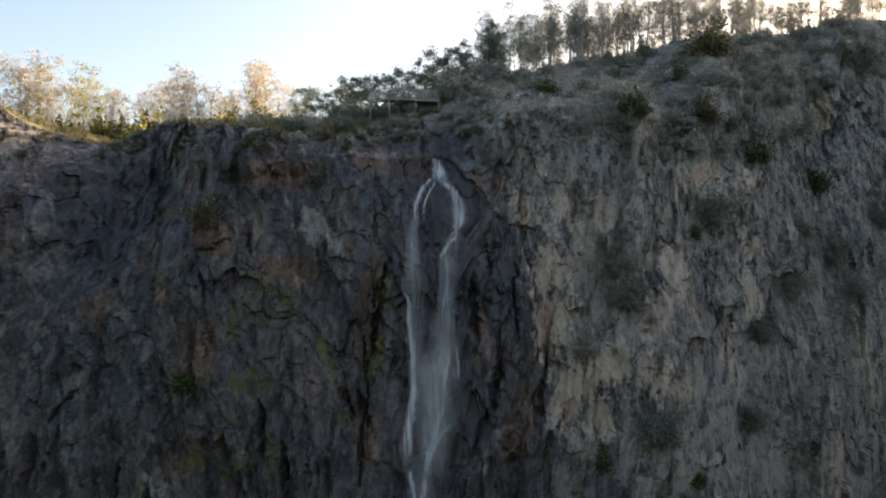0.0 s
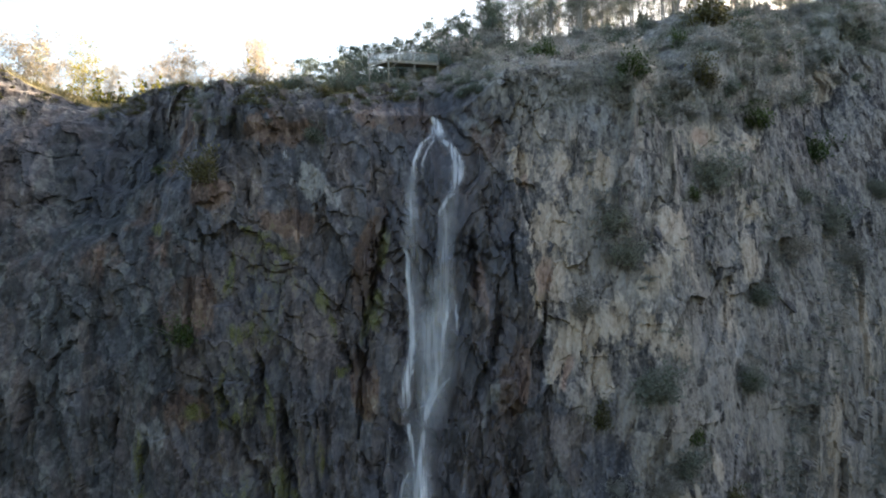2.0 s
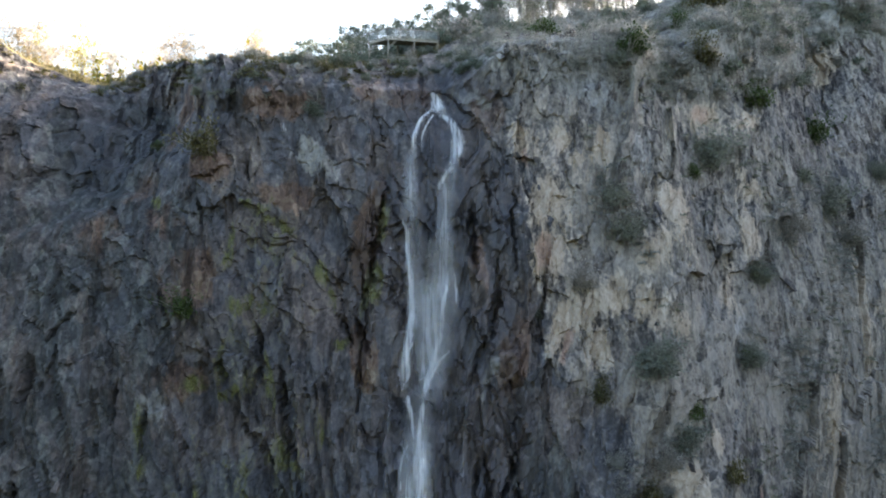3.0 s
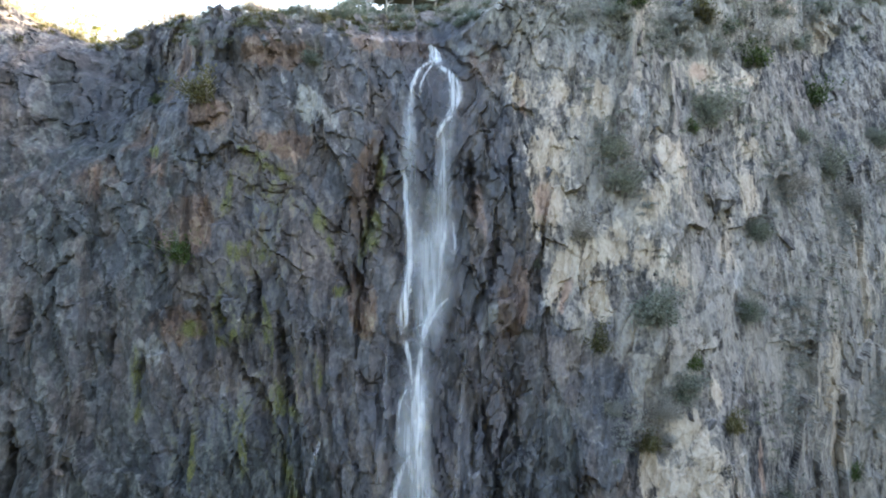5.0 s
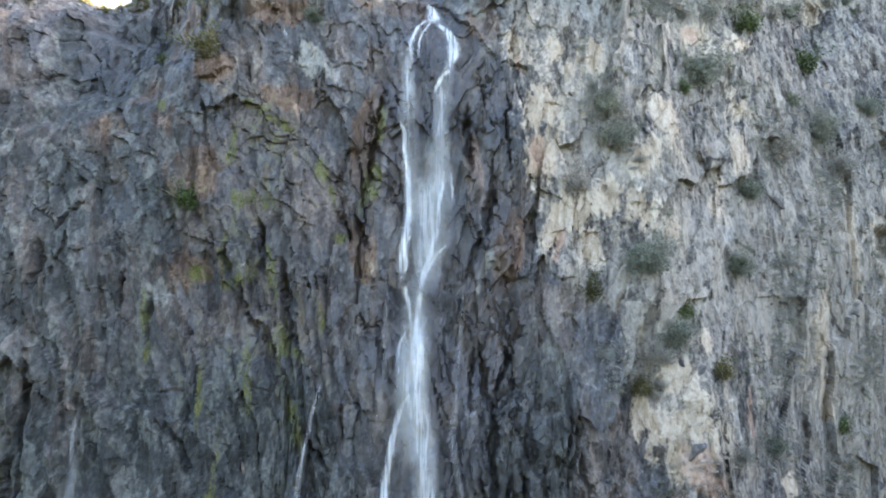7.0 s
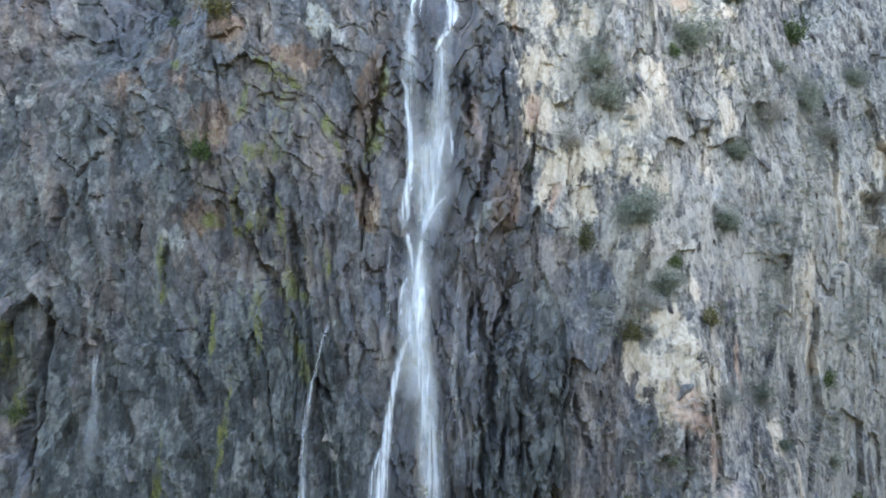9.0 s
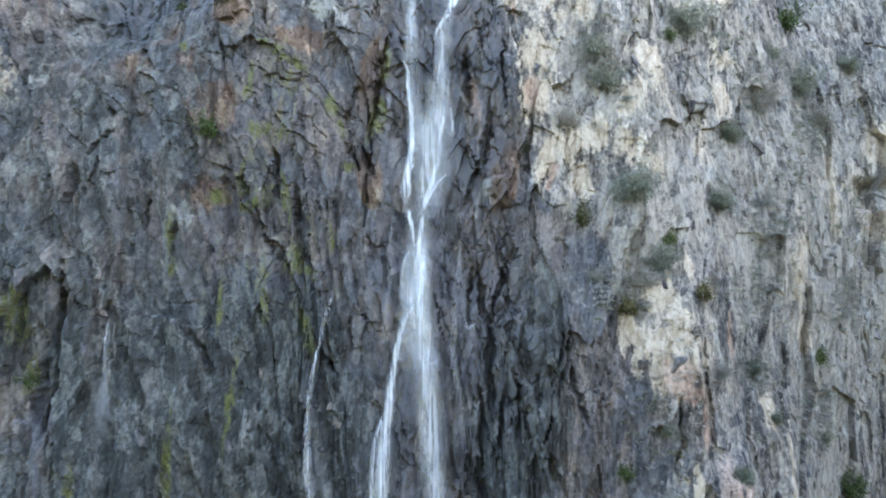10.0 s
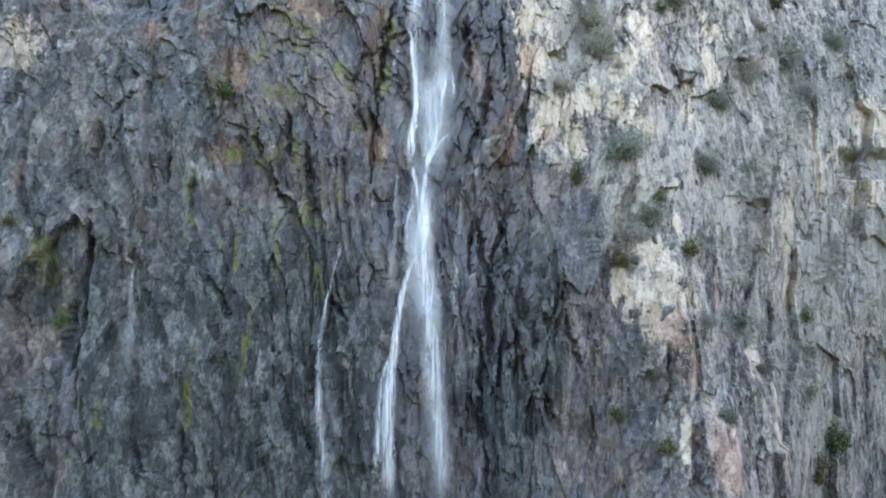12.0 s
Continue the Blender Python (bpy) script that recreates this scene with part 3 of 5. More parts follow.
def tube(verts, faces, points, radii, sides=6):
    """Adds a tapered tube along points."""
    first = len(verts)
    points = [Vector(p) for p in points]
    for k, p in enumerate(points):
        way = (points[min(k + 1, len(points) - 1)] - points[max(k - 1, 0)]).normalized()
        u = way.cross(Vector((0.3, 0.9, 0.2))).normalized()
        v = way.cross(u)
        for s in range(sides):
            a = 2 * math.pi * s / sides
            verts.append(p + (u * math.cos(a) + v * math.sin(a)) * radii[k])
    for k in range(len(points) - 1):
        for s in range(sides):
            a, b = first + k * sides + s, first + k * sides + (s + 1) % sides
            faces.append((a, b, b + sides, a + sides))
    faces.append(tuple(first + s for s in reversed(range(sides))))
    faces.append(tuple(first + (len(points) - 1) * sides + s for s in range(sides)))


def shards(centres, size, rng, ways=None, slim=0.5):
    """Small leaf-shaped pieces at the centres: arrays of places and of faces."""
    n = len(centres)
    a = rng.normal(size=(n, 3)) if ways is None else ways + rng.normal(size=(n, 3)) * 0.35
    a /= np.linalg.norm(a, axis=1)[:, None] + 1e-9
    b = np.cross(a, rng.normal(size=(n, 3)))
    b /= np.linalg.norm(b, axis=1)[:, None] + 1e-9
    s = (np.asarray(size) * rng.uniform(0.6, 1.4, n))[:, None] if np.ndim(size) == 0 else np.asarray(size)[:, None]
    v = np.stack((centres - a * s, centres + b * s * slim, centres + a * s, centres - b * s * slim), 1).reshape(-1, 3)
    return v, np.arange(4 * n).reshape(-1, 4)


def box(verts, faces, a, b, wide, high):
    """Adds a bar from a to b, with its width level and its height upright."""
    a, b = Vector(a), Vector(b)
    way = (b - a).normalized()
    side = way.cross(Vector((0, 0, 1)))
    side = (side.normalized() if side.length > 0.01 else Vector((1, 0, 0))) * wide / 2
    up = side.cross(way).normalized() * high / 2
    first = len(verts)
    for p in (a, b):
        verts += [p - side - up, p + side - up, p + side + up, p - side + up]
    f = first
    faces += [(f + 3, f + 2, f + 1, f), (f + 4, f + 5, f + 6, f + 7)] + [(f + i, f + (i + 1) % 4, f + 4 + (i + 1) % 4, f + 4 + i) for i in range(4)]


def bar(name, a, b, wide, high, mat, parent, label=""):
    v, f = [], []
    box(v, f, a, b, wide, high)
    return part(name, mesh_of(name, v, f, mat), parent, label)


# ---- the cliff and the land on top of it ----
def wings(low, high, far, steps):
    out = np.geomspace(1, far, steps)
    return np.concatenate(((low - out)[::-1], np.arange(low, high, STEP), high + out))


COLS = wings(FINE_W, FINE_E, 330, 34)
RIM = rim_height(COLS)
rows_low = np.linspace(0, 14, 12)[:-1]
rise = np.linspace(0, 1, 460)
heights = np.concatenate((np.repeat(rows_low[:, None], len(COLS), 1), 14 + rise[:, None] * (RIM - 14)[None]))
across = np.repeat(COLS[None], len(heights), 0)
depth = skin(across, heights)
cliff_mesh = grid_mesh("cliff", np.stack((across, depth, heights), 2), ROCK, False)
for key, rows in (("pale", PALE), ("orange", ORANGE), ("rust", RUST), ("wet", WET)):
    paint(cliff_mesh, key, patches(across, heights, rows))
edge_of_lime = np.interp(heights, (15, 30, 45, 55, 60, 75, 90, 100), (27, 25, 21, 18, 12, 8, 5, 3))
lime = 0.75 * soft_step(-2.5, 3.5, across - edge_of_lime + 5 * (cloud(across * 0.25, heights * 0.2, 22) - 0.5)) + 0.12 * (1 - soft_step(-40, -30, across + 6 * (cloud(across * 0.2, heights * 0.2, 23) - 0.5))) * soft_step(50, 66, heights)
lime = lime * (0.68 + 0.32 * soft_step(22, 42, heights)) * (1 + 0.3 * soft_step(40, 52, across) * (1 - soft_step(68, 78, heights)) - 0.25 * soft_step(44, 54, across) * soft_step(72, 84, heights))
mossy = np.exp(-((across + 18.5) / 8.5) ** 2) * soft_step(40, 50, heights) * (1 - soft_step(74, 82, heights)) * cloud(across * 0.3, heights * 0.2, 21)
paint(cliff_mesh, "moss", np.maximum(patches(across, heights, MOSS + MOSS_MORE, 0.25), 0.62 * mossy))
paint(cliff_mesh, "lime", lime * (0.55 + 0.75 * cloud(across * 0.12, heights * 0.09, 24)))
BROAD = ((14, 84, 6.5, 5, 0), (12, 74, 3.5, 8, 0), (26, 76, 5, 7, 0), (20, 66, 9, 4, -10), (39, 78, 3, 8, 0), (34, 88, 8, 3, -10), (28, 43, 6, 6, 0), (52, 50, 4, 12, 5), (68, 62, 9, 7, 0))
paint(cliff_mesh, "tan", np.maximum(np.maximum(patches(across, heights, TAN + TAN_LOW + TAN_FOOT), 0.5 * patches(across, heights, BROAD, 0.6)), 0.16 * lime * (heights < 96) * cloud(across * 0.16, heights * 0.1, 25)))
soil = soft_step(-3, 3, heights - np.interp(across, (-60, -30, -8, 4, 10, 30, 50, 70), (93, 90, 89, 92, 90, 92, 98, 108)) + 5 * (cloud(across * 0.2, heights * 0.2, 12) - 0.5)) * (0.3 + 0.7 * soft_step(-2, 8, across))
paint(cliff_mesh, "soil", soil)
# dark green-grey tone: lower and western wall, and three patches
dark_teal = soft_step(-41, -36, across) * (1 - soft_step(-12, -5, across)) * (1 - soft_step(40, 58, heights)) * (0.5 + 0.7 * cloud(across * 0.3, heights * 0.06, 26))
dark_teal = np.maximum(dark_teal, 0.55 * (1 - soft_step(-42, -36, across)) * (1 - soft_step(32, 42, heights)))
dark_teal = np.maximum(dark_teal, 0.58 * (1 - soft_step(-30, -18, across)) * soft_step(36, 42, heights) * (1 - soft_step(74, 88, heights)) * (0.55 + 0.7 * cloud(across * 0.3, heights * 0.08, 28)))
paint(cliff_mesh, "dark_teal", np.maximum(dark_teal, 0.95 * patches(across, heights, ((-37, 83, 6, 7, 0), (9, 36, 5, 16, 6), (-15, 30, 11, 11, 0)))))
cliff = tagged(new("cliff", cliff_mesh), "tall fractured grey cliff with tan and mossy patches", "cliff", kind="structure")

BACK = np.concatenate(((0,), np.geomspace(0.4, 2600, 60)))


def plateau(x, d):
    """Height of the land d metres behind the rim."""
    lift = np.interp(x, (-90, -75, -60, -50, -20, -12, -2, 4, 9, 14, 40, 120), (2, 2, 2, 2, 5, 8, 7, 5, 3, 0, 0, -2)) * (1 - np.exp(-d / 22.0))
    lift = lift - np.maximum(0, rim_height(x) - 95.0) * (x < -48) * (1 - np.exp(-d / 4.0))
    fall = np.interp(x, (0, 20, 60, 100, 120), (0, 0.06, 0.08, 0.06, 0)) * np.clip(d - 50, 0, 120)
    return rim_height(x) + lift - fall + 0.5 * (cloud(x * 0.3, d * 0.3, 15) - 0.5) * np.minimum(d / 3, 1)


ahead = np.repeat(BACK[:, None], len(COLS), 1)
wide = np.repeat(COLS[None], len(BACK), 0)
land = np.stack((wide, depth[-1][None] + ahead, plateau(wide, ahead)), 2)
land[0, :, 2] = heights[-1]
ground = tagged(new("ground", grid_mesh("ground", land, GROUND)), "dry grassy plateau behind the cliff's rim", "ground", kind="structure")

flat = np.zeros((60, 60, 3))
flat[..., 0] = np.linspace(-3000, 3000, 60)[None]
flat[..., 1] = np.concatenate((-np.geomspace(20, 3020, 40)[::-1] + 20, np.linspace(5, 3000, 20)))[:, None]
# the rise behind the camera is added unseen, to cut skylight on the cliff
flat[..., 2] = 165 * soft_step(-80, -270, flat[..., 1]) + 6 * (cloud(flat[..., 0] * 0.004, flat[..., 1] * 0.004, 19) - 0.5) - 2
tagged(new("valley_ground", grid_mesh("valley_ground", flat, VALLEY)), "bush-covered valley floor, with an unseen far slope added to block low sky", "ground", kind="structure")


RIM_Y = depth[-1]


def rim_y(x):
    return float(np.interp(x, COLS, RIM_Y))


def on_land(x, y):
    """A place on the plateau."""
    y = max(y, rim_y(x))
    return Vector((x, y, float(plateau(np.asarray([x]), np.maximum(np.asarray([y - rim_y(x)]), 0))[0])))


def on_face(x, z, sunk=0.0):
    """A place on the broken face."""
    top = float(np.interp(x, COLS, RIM))
    z = min(z, top)
    i = int(np.clip(np.searchsorted(COLS, x), 1, len(COLS) - 1))
    share = (x - COLS[i - 1]) / (COLS[i] - COLS[i - 1])
    y = (1 - share) * np.interp(z, heights[:, i - 1], depth[:, i - 1]) + share * np.interp(z, heights[:, i], depth[:, i])
    return Vector((x, float(y) + sunk, z))


# ---- falling water ----
def running(points, n):
    """Even steps along a line of x, z, its bends rounded."""
    p = np.asarray(points, dtype=float)
    at = np.concatenate(((0,), np.cumsum(np.hypot(*np.diff(p, axis=0).T))))
    t = np.linspace(0, at[-1], n)
    w = at[-1] / len(points) * 0.3
    x = sum(np.interp(np.clip(t + k * w, 0, at[-1]), at, p[:, 0]) for k in (-1, 0, 1)) / 3
    return x, np.interp(t, at, p[:, 1]), at[-1]


def in_front(x, z, reach=0.5):
    """The foremost rock near each place, growing outwards on the way down."""
    y = np.min([skin(x + a, z + b) for a in (-reach, 0, reach) for b in (-0.4, 0, 0.4)], axis=0)
    k = max(3, int(len(y) / 25))
    y = np.minimum.accumulate(y)
    pad = np.concatenate((np.full(k, y[0]), y, np.full(k, y[-1])))
    return np.convolve(pad, np.ones(2 * k + 1) / (2 * k + 1), "same")[k:-k] - 0.12


def stream(name, parent, points, widths, threads, veil=True, seed=1, label="", mat=None, strength=1.0):
    """One strand: a bowed veil with frayed edges, and threads of water over it."""
    rng = np.random.default_rng(seed)
    n = max(24, int(abs(points[0][1] - points[-1][1]) * 3))
    x, z, long = running(points, n)
    x = x + 0.3 * (cloud(z * 0.5, z * 0, seed + 3) - 0.5) + 0.16 * (cloud(z * 1.7, z * 0, seed + 4) - 0.5)
    y = in_front(x, z)
    half = np.interp(np.linspace(0, 1, n), np.linspace(0, 1, len(widths)), widths)
    half = half * (1.1 + 0.5 * cloud(z * 0.5, z * 0, seed + 7))
    verts, faces, body = [], [], []
    if veil:
        cols = 13
        u = np.linspace(-1, 1, cols)
        for k in range(n):
            fray = 0.94 + 0.12 * rng.random(cols)
            for c in range(cols):
                verts.append((x[k] + u[c] * half[k] * fray[c], y[k] - 0.18 * (1 - u[c] ** 2) - 0.05 * rng.random(), z[k]))
                body.append(max(0.0, 1 - u[c] ** 2) ** 1.7 * min(1, (k + 1) / (0.14 * n if name == "veil" else 3), (n - k) / (0.45 * n if name == "veil" else 9)) * strength)
        for k in range(n - 1):
            for c in range(cols - 1):
                a = k * cols + c
                faces.append((a, a + 1, a + 1 + cols, a + cols))
    for _ in range(threads):
        length = int(np.clip(rng.uniform(0.08, 0.45) * n, 5, n))
        k0 = int(rng.integers(-2, max(1, n - length + 3)))
        ks = [k for k in range(max(0, k0), min(n, k0 + length))]
        if len(ks) < 3:
            continue
        off, drift, r = rng.normal() * 0.3, rng.normal() * 0.12, rng.uniform(0.006, 0.02)
        pts, radii = [], []
        for q, k in enumerate(ks):
            s = q / (len(ks) - 1)
            pts.append((x[k] + half[k] * (off + drift * s), y[k] - 0.1 - 0.1 * rng.random() * 0.3 - 0.15 * max(0, 1 - off * off), z[k]))
            radii.append(r * max(0.15, math.sin(math.pi * min(0.98, 0.12 + 0.85 * s))))
        before = len(verts)
        tube(verts, faces, pts, radii, 3)
        body += [rng.uniform(0.35, 1.0) * strength] * (len(verts) - before)
    me = mesh_of(name, verts, faces, mat or WATER, True)
    paint(me, "body", body)
    return part(name, me, parent, label)


waterfall = tagged(new("waterfall"), "thin white waterfall in braided strands down dark wet rock", "waterfall")
waterfall.location = on_face(-0.5, 90.5)
bpy.context.view_layer.update()
STRANDS = (
    ("veil", ((-1.0, 69.0), (-1.2, 63.5), (-1.4, 59.5), (-1.8, 56.0)), (1.3, 1.6, 1.9, 1.5), 0, WATER_VEIL),
    ("veil", ((-2.1, 55.0), (-2.4, 50.0), (-2.6, 46.0), (-2.9, 40.0)), (0.9, 1.5, 1.6, 1.6), 0, WATER_VEIL),
    ("upper_cascade", ((-1.14, 90.47), (-0.68, 89.57), (-0.47, 87.63)), (0.34, 0.8, 1.15), 60, WATER),
    ("upper_cascade", ((-0.69, 90.38), (-0.42, 89.2), (-0.34, 87.69)), (0.22, 0.5, 0.8), 30, WATER),
    ("strand", ((-0.99, 88.11), (-2.17, 86.85), (-2.98, 84.85), (-3.19, 81.67), (-3.35, 78.58), (-3.82, 75.4)), (0.2, 0.2, 0.33, 0.63, 0.72, 0.63), 30, WATER_VEIL),
    ("strand", ((-0.99, 88.11), (-2.17, 86.85), (-2.98, 84.85), (-3.13, 81.67)), (0.25, 0.25, 0.25, 0.25), 14, WATER),
    ("strand", ((-0.66, 87.53), (-1.53, 86.21), (-2.05, 84.73), (-2.04, 82.65)), (0.19, 0.19, 0.16, 0.16), 6, WATER),
    ("strand", ((-4.17, 75.63), (-3.71, 74.8), (-3.31, 71.29), (-3.01, 67.75), (-3.08, 63.74), (-3.62, 61.23), (-3.87, 58.19)), (0.26, 0.32, 0.35, 0.39, 0.46, 0.54), 20, WATER),
    ("strand", ((-0.02, 87.72), (1.0, 86.67), (1.8, 84.99), (1.91, 83.35), (1.33, 81.83), (0.85, 80.65)), (0.56, 0.56, 0.65, 0.65, 0.56, 0.49), 36, WATER),
    ("strand", ((1.15, 81.32), (0.42, 80.4), (-0.19, 79.19), (-0.37, 78.24)), (0.4, 0.32, 0.32, 0.25), 14, WATER),
    ("strand", ((1.02, 70.59), (0.6, 69.23), (0.25, 66.58), (-0.28, 62.57), (-0.97, 60.12), (-1.43, 57.99)), (0.19, 0.26, 0.3, 0.39, 0.39, 0.39), 20, WATER),
    ("strand", ((1.08, 70.41), (1.5, 69.52), (1.62, 67.14), (1.48, 65.46)), (0.19, 0.23, 0.26, 0.16), 8, WATER_VEIL),
    ("veil", ((-3.21, 82.94), (-3.03, 77.93), (-2.87, 71.89), (-2.69, 65.44), (-2.75, 58.66)), (0.39, 0.68, 0.88, 1.08, 1.17), 0, WATER_THIN),
    ("veil", ((1.29, 82.37), (0.54, 78.55), (0.36, 73.69), (0.31, 68.92), (-0.04, 63.11), (-0.91, 58.0)), (0.58, 0.83, 0.97, 1.07, 1.21, 1.26), 0, WATER_VEIL),
    ("veil", ((-0.98, 74.0), (-0.95, 70.0), (-1.11, 65.42), (-1.37, 57.99)), (0.7, 1.12, 1.33, 1.33), 0, WATER_THIN),
    ("strand", ((-2.82, 63.14), (-3.48, 61.63), (-3.19, 59.96), (-3.92, 58.2)), (0.23, 0.26, 0.23, 0.19), 8, WATER),
    ("strand", ((-0.82, 62.95), (-0.88, 61.02), (-1.47, 59.22), (-1.86, 57.37)), (0.23, 0.32, 0.32, 0.32), 16, WATER),
    ("strand", ((1.06, 62.05), (-0.15, 61.02), (-1.05, 59.52), (-1.76, 56.97)), (0.19, 0.32, 0.32, 0.32), 16, WATER),
    ("strand", ((1.12, 61.62), (-0.58, 59.93), (-2.35, 59.01), (-4.04, 58.26)), (0.12, 0.16, 0.16, 0.12), 0, WATER_VEIL),
    ("strand", ((-3.4, 57.89), (-3.09, 56.03), (-2.79, 54.28), (-2.3, 52.76)), (0.26, 0.26, 0.3, 0.23), 14, WATER),
    ("strand", ((-1.77, 57.2), (-1.91, 55.15), (-2.13, 53.56), (-1.94, 52.05), (-1.79, 49.9), (-2.12, 47.68), (-2.37, 46.53)), (0.3, 0.33, 0.42, 0.37, 0.46, 0.37, 0.3), 26, WATER),
    ("strand", ((-2.72, 53.72), (-3.79, 52.12), (-3.97, 50.17), (-4.11, 46.85)), (0.14, 0.19, 0.19, 0.14), 8, WATER_VEIL),
    ("strand", ((-2.37, 47.43), (-3.58, 45.83), (-4.22, 43.52), (-4.84, 40.45), (-5.21, 37.64), (-5.71, 34.48), (-5.8, 31.55), (-5.88, 27.34), (-5.78, 20.64)), (0.3, 0.33, 0.39, 0.51, 0.67, 0.75, 0.75, 0.79), 34, WATER),
    ("strand", ((-5.84, 35.76), (-6.56, 33.63), (-6.94, 29.99), (-7.04, 26.18), (-7.29, 21.84)), (0.16, 0.28, 0.33, 0.37, 0.33), 8, WATER_VEIL),
    ("strand", ((-2.37, 47.43), (-1.7, 44.78), (-1.36, 41.39), (-1.16, 37.57), (-0.97, 34.35)), (0.6, 0.86, 1.01, 1.1, 1.01), 40, WATER_VEIL),
    ("veil", ((-2.59, 50.64), (-1.63, 45.31), (-1.22, 39.51), (-0.84, 33.73), (-0.45, 28.2), (-0.14, 20.35)), (0.85, 1.16, 1.26, 1.36, 1.47, 1.47), 0, WATER_VEIL),
    ("strand", ((-1.55, 34.96), (-0.84, 31.85), (-0.39, 28.76), (-0.07, 24.57), (0.17, 20.47)), (0.49, 0.75, 0.82, 1.0, 1.08), 30, WATER_VEIL),
    ("veil", ((-1.77, 58.03), (-2.3, 53.44), (-2.66, 47.85), (-2.95, 42.45), (-3.14, 37.09)), (1.22, 1.41, 1.59, 1.68, 1.68), 0, WATER_THIN),
)
for k, (kind, line, widths, threads, mat) in enumerate(STRANDS):
    ob = stream(kind, waterfall, line, widths, threads, True, 20 + k, mat=mat, strength=1.0 if mat is WATER else 0.62)
    ob.matrix_parent_inverse = waterfall.matrix_world.inverted()

TRICKLES = (
    (((2.6, 57.0), (2.35, 52.8), (1.85, 47.3), (1.5, 42.7), (1.7, 39.4), (2.25, 37.5), (2.05, 32.4)), 0.22, 16, "thin broken trickle beside the waterfall on wet rock"),
    (((-11.5, 48.7), (-12.3, 46.0), (-12.8, 42.8), (-13.4, 40.2), (-13.6, 36.5), (-13.6, 31.7), (-13.0, 26.9), (-12.6, 23.4), (-12.1, 18.8)), 0.27, 30, "thin white side trickle over dark rock"),
    (((-33.85, 46.1), (-33.75, 42.5), (-33.5, 38.4), (-33.6, 34.9)), 0.38, 10, "pale seep running down the western wall"),
    (((-8.65, 53.3), (-8.6, 51.0)), 0.13, 6, "short spurt of water over a ledge"),
    (((-16.6, 85.8), (-16.55, 84.5)), 0.2, 6, "short white spurt of water near the rim"),
    (((-5.2, 73.4), (-5.7, 71.6), (-5.95, 69.0)), 0.15, 8, "fine trickle on wet black rock"),
    (((-5.15, 57.6), (-5.2, 54.0), (-5.4, 49.3), (-5.9, 42.7)), 0.2, 10, "fine trickle on wet black rock"),
)
for k, (line, width, threads, label) in enumerate(TRICKLES):
    top = tagged(new("trickle"), label, "waterfall", "side trickles of the waterfall")
    top.location = on_face(*line[0])
    bpy.context.view_layer.update()
    stream("strand", top, line, (width * 0.6, width * 0.9, width * 1.8, width * 2.2), threads // 5, True, 60 + k, mat=WATER_VEIL, strength=(0.22, 0.48, 0.35, 0.4, 0.7, 0.3, 0.2)[k]).matrix_parent_inverse = top.matrix_world.inverted()


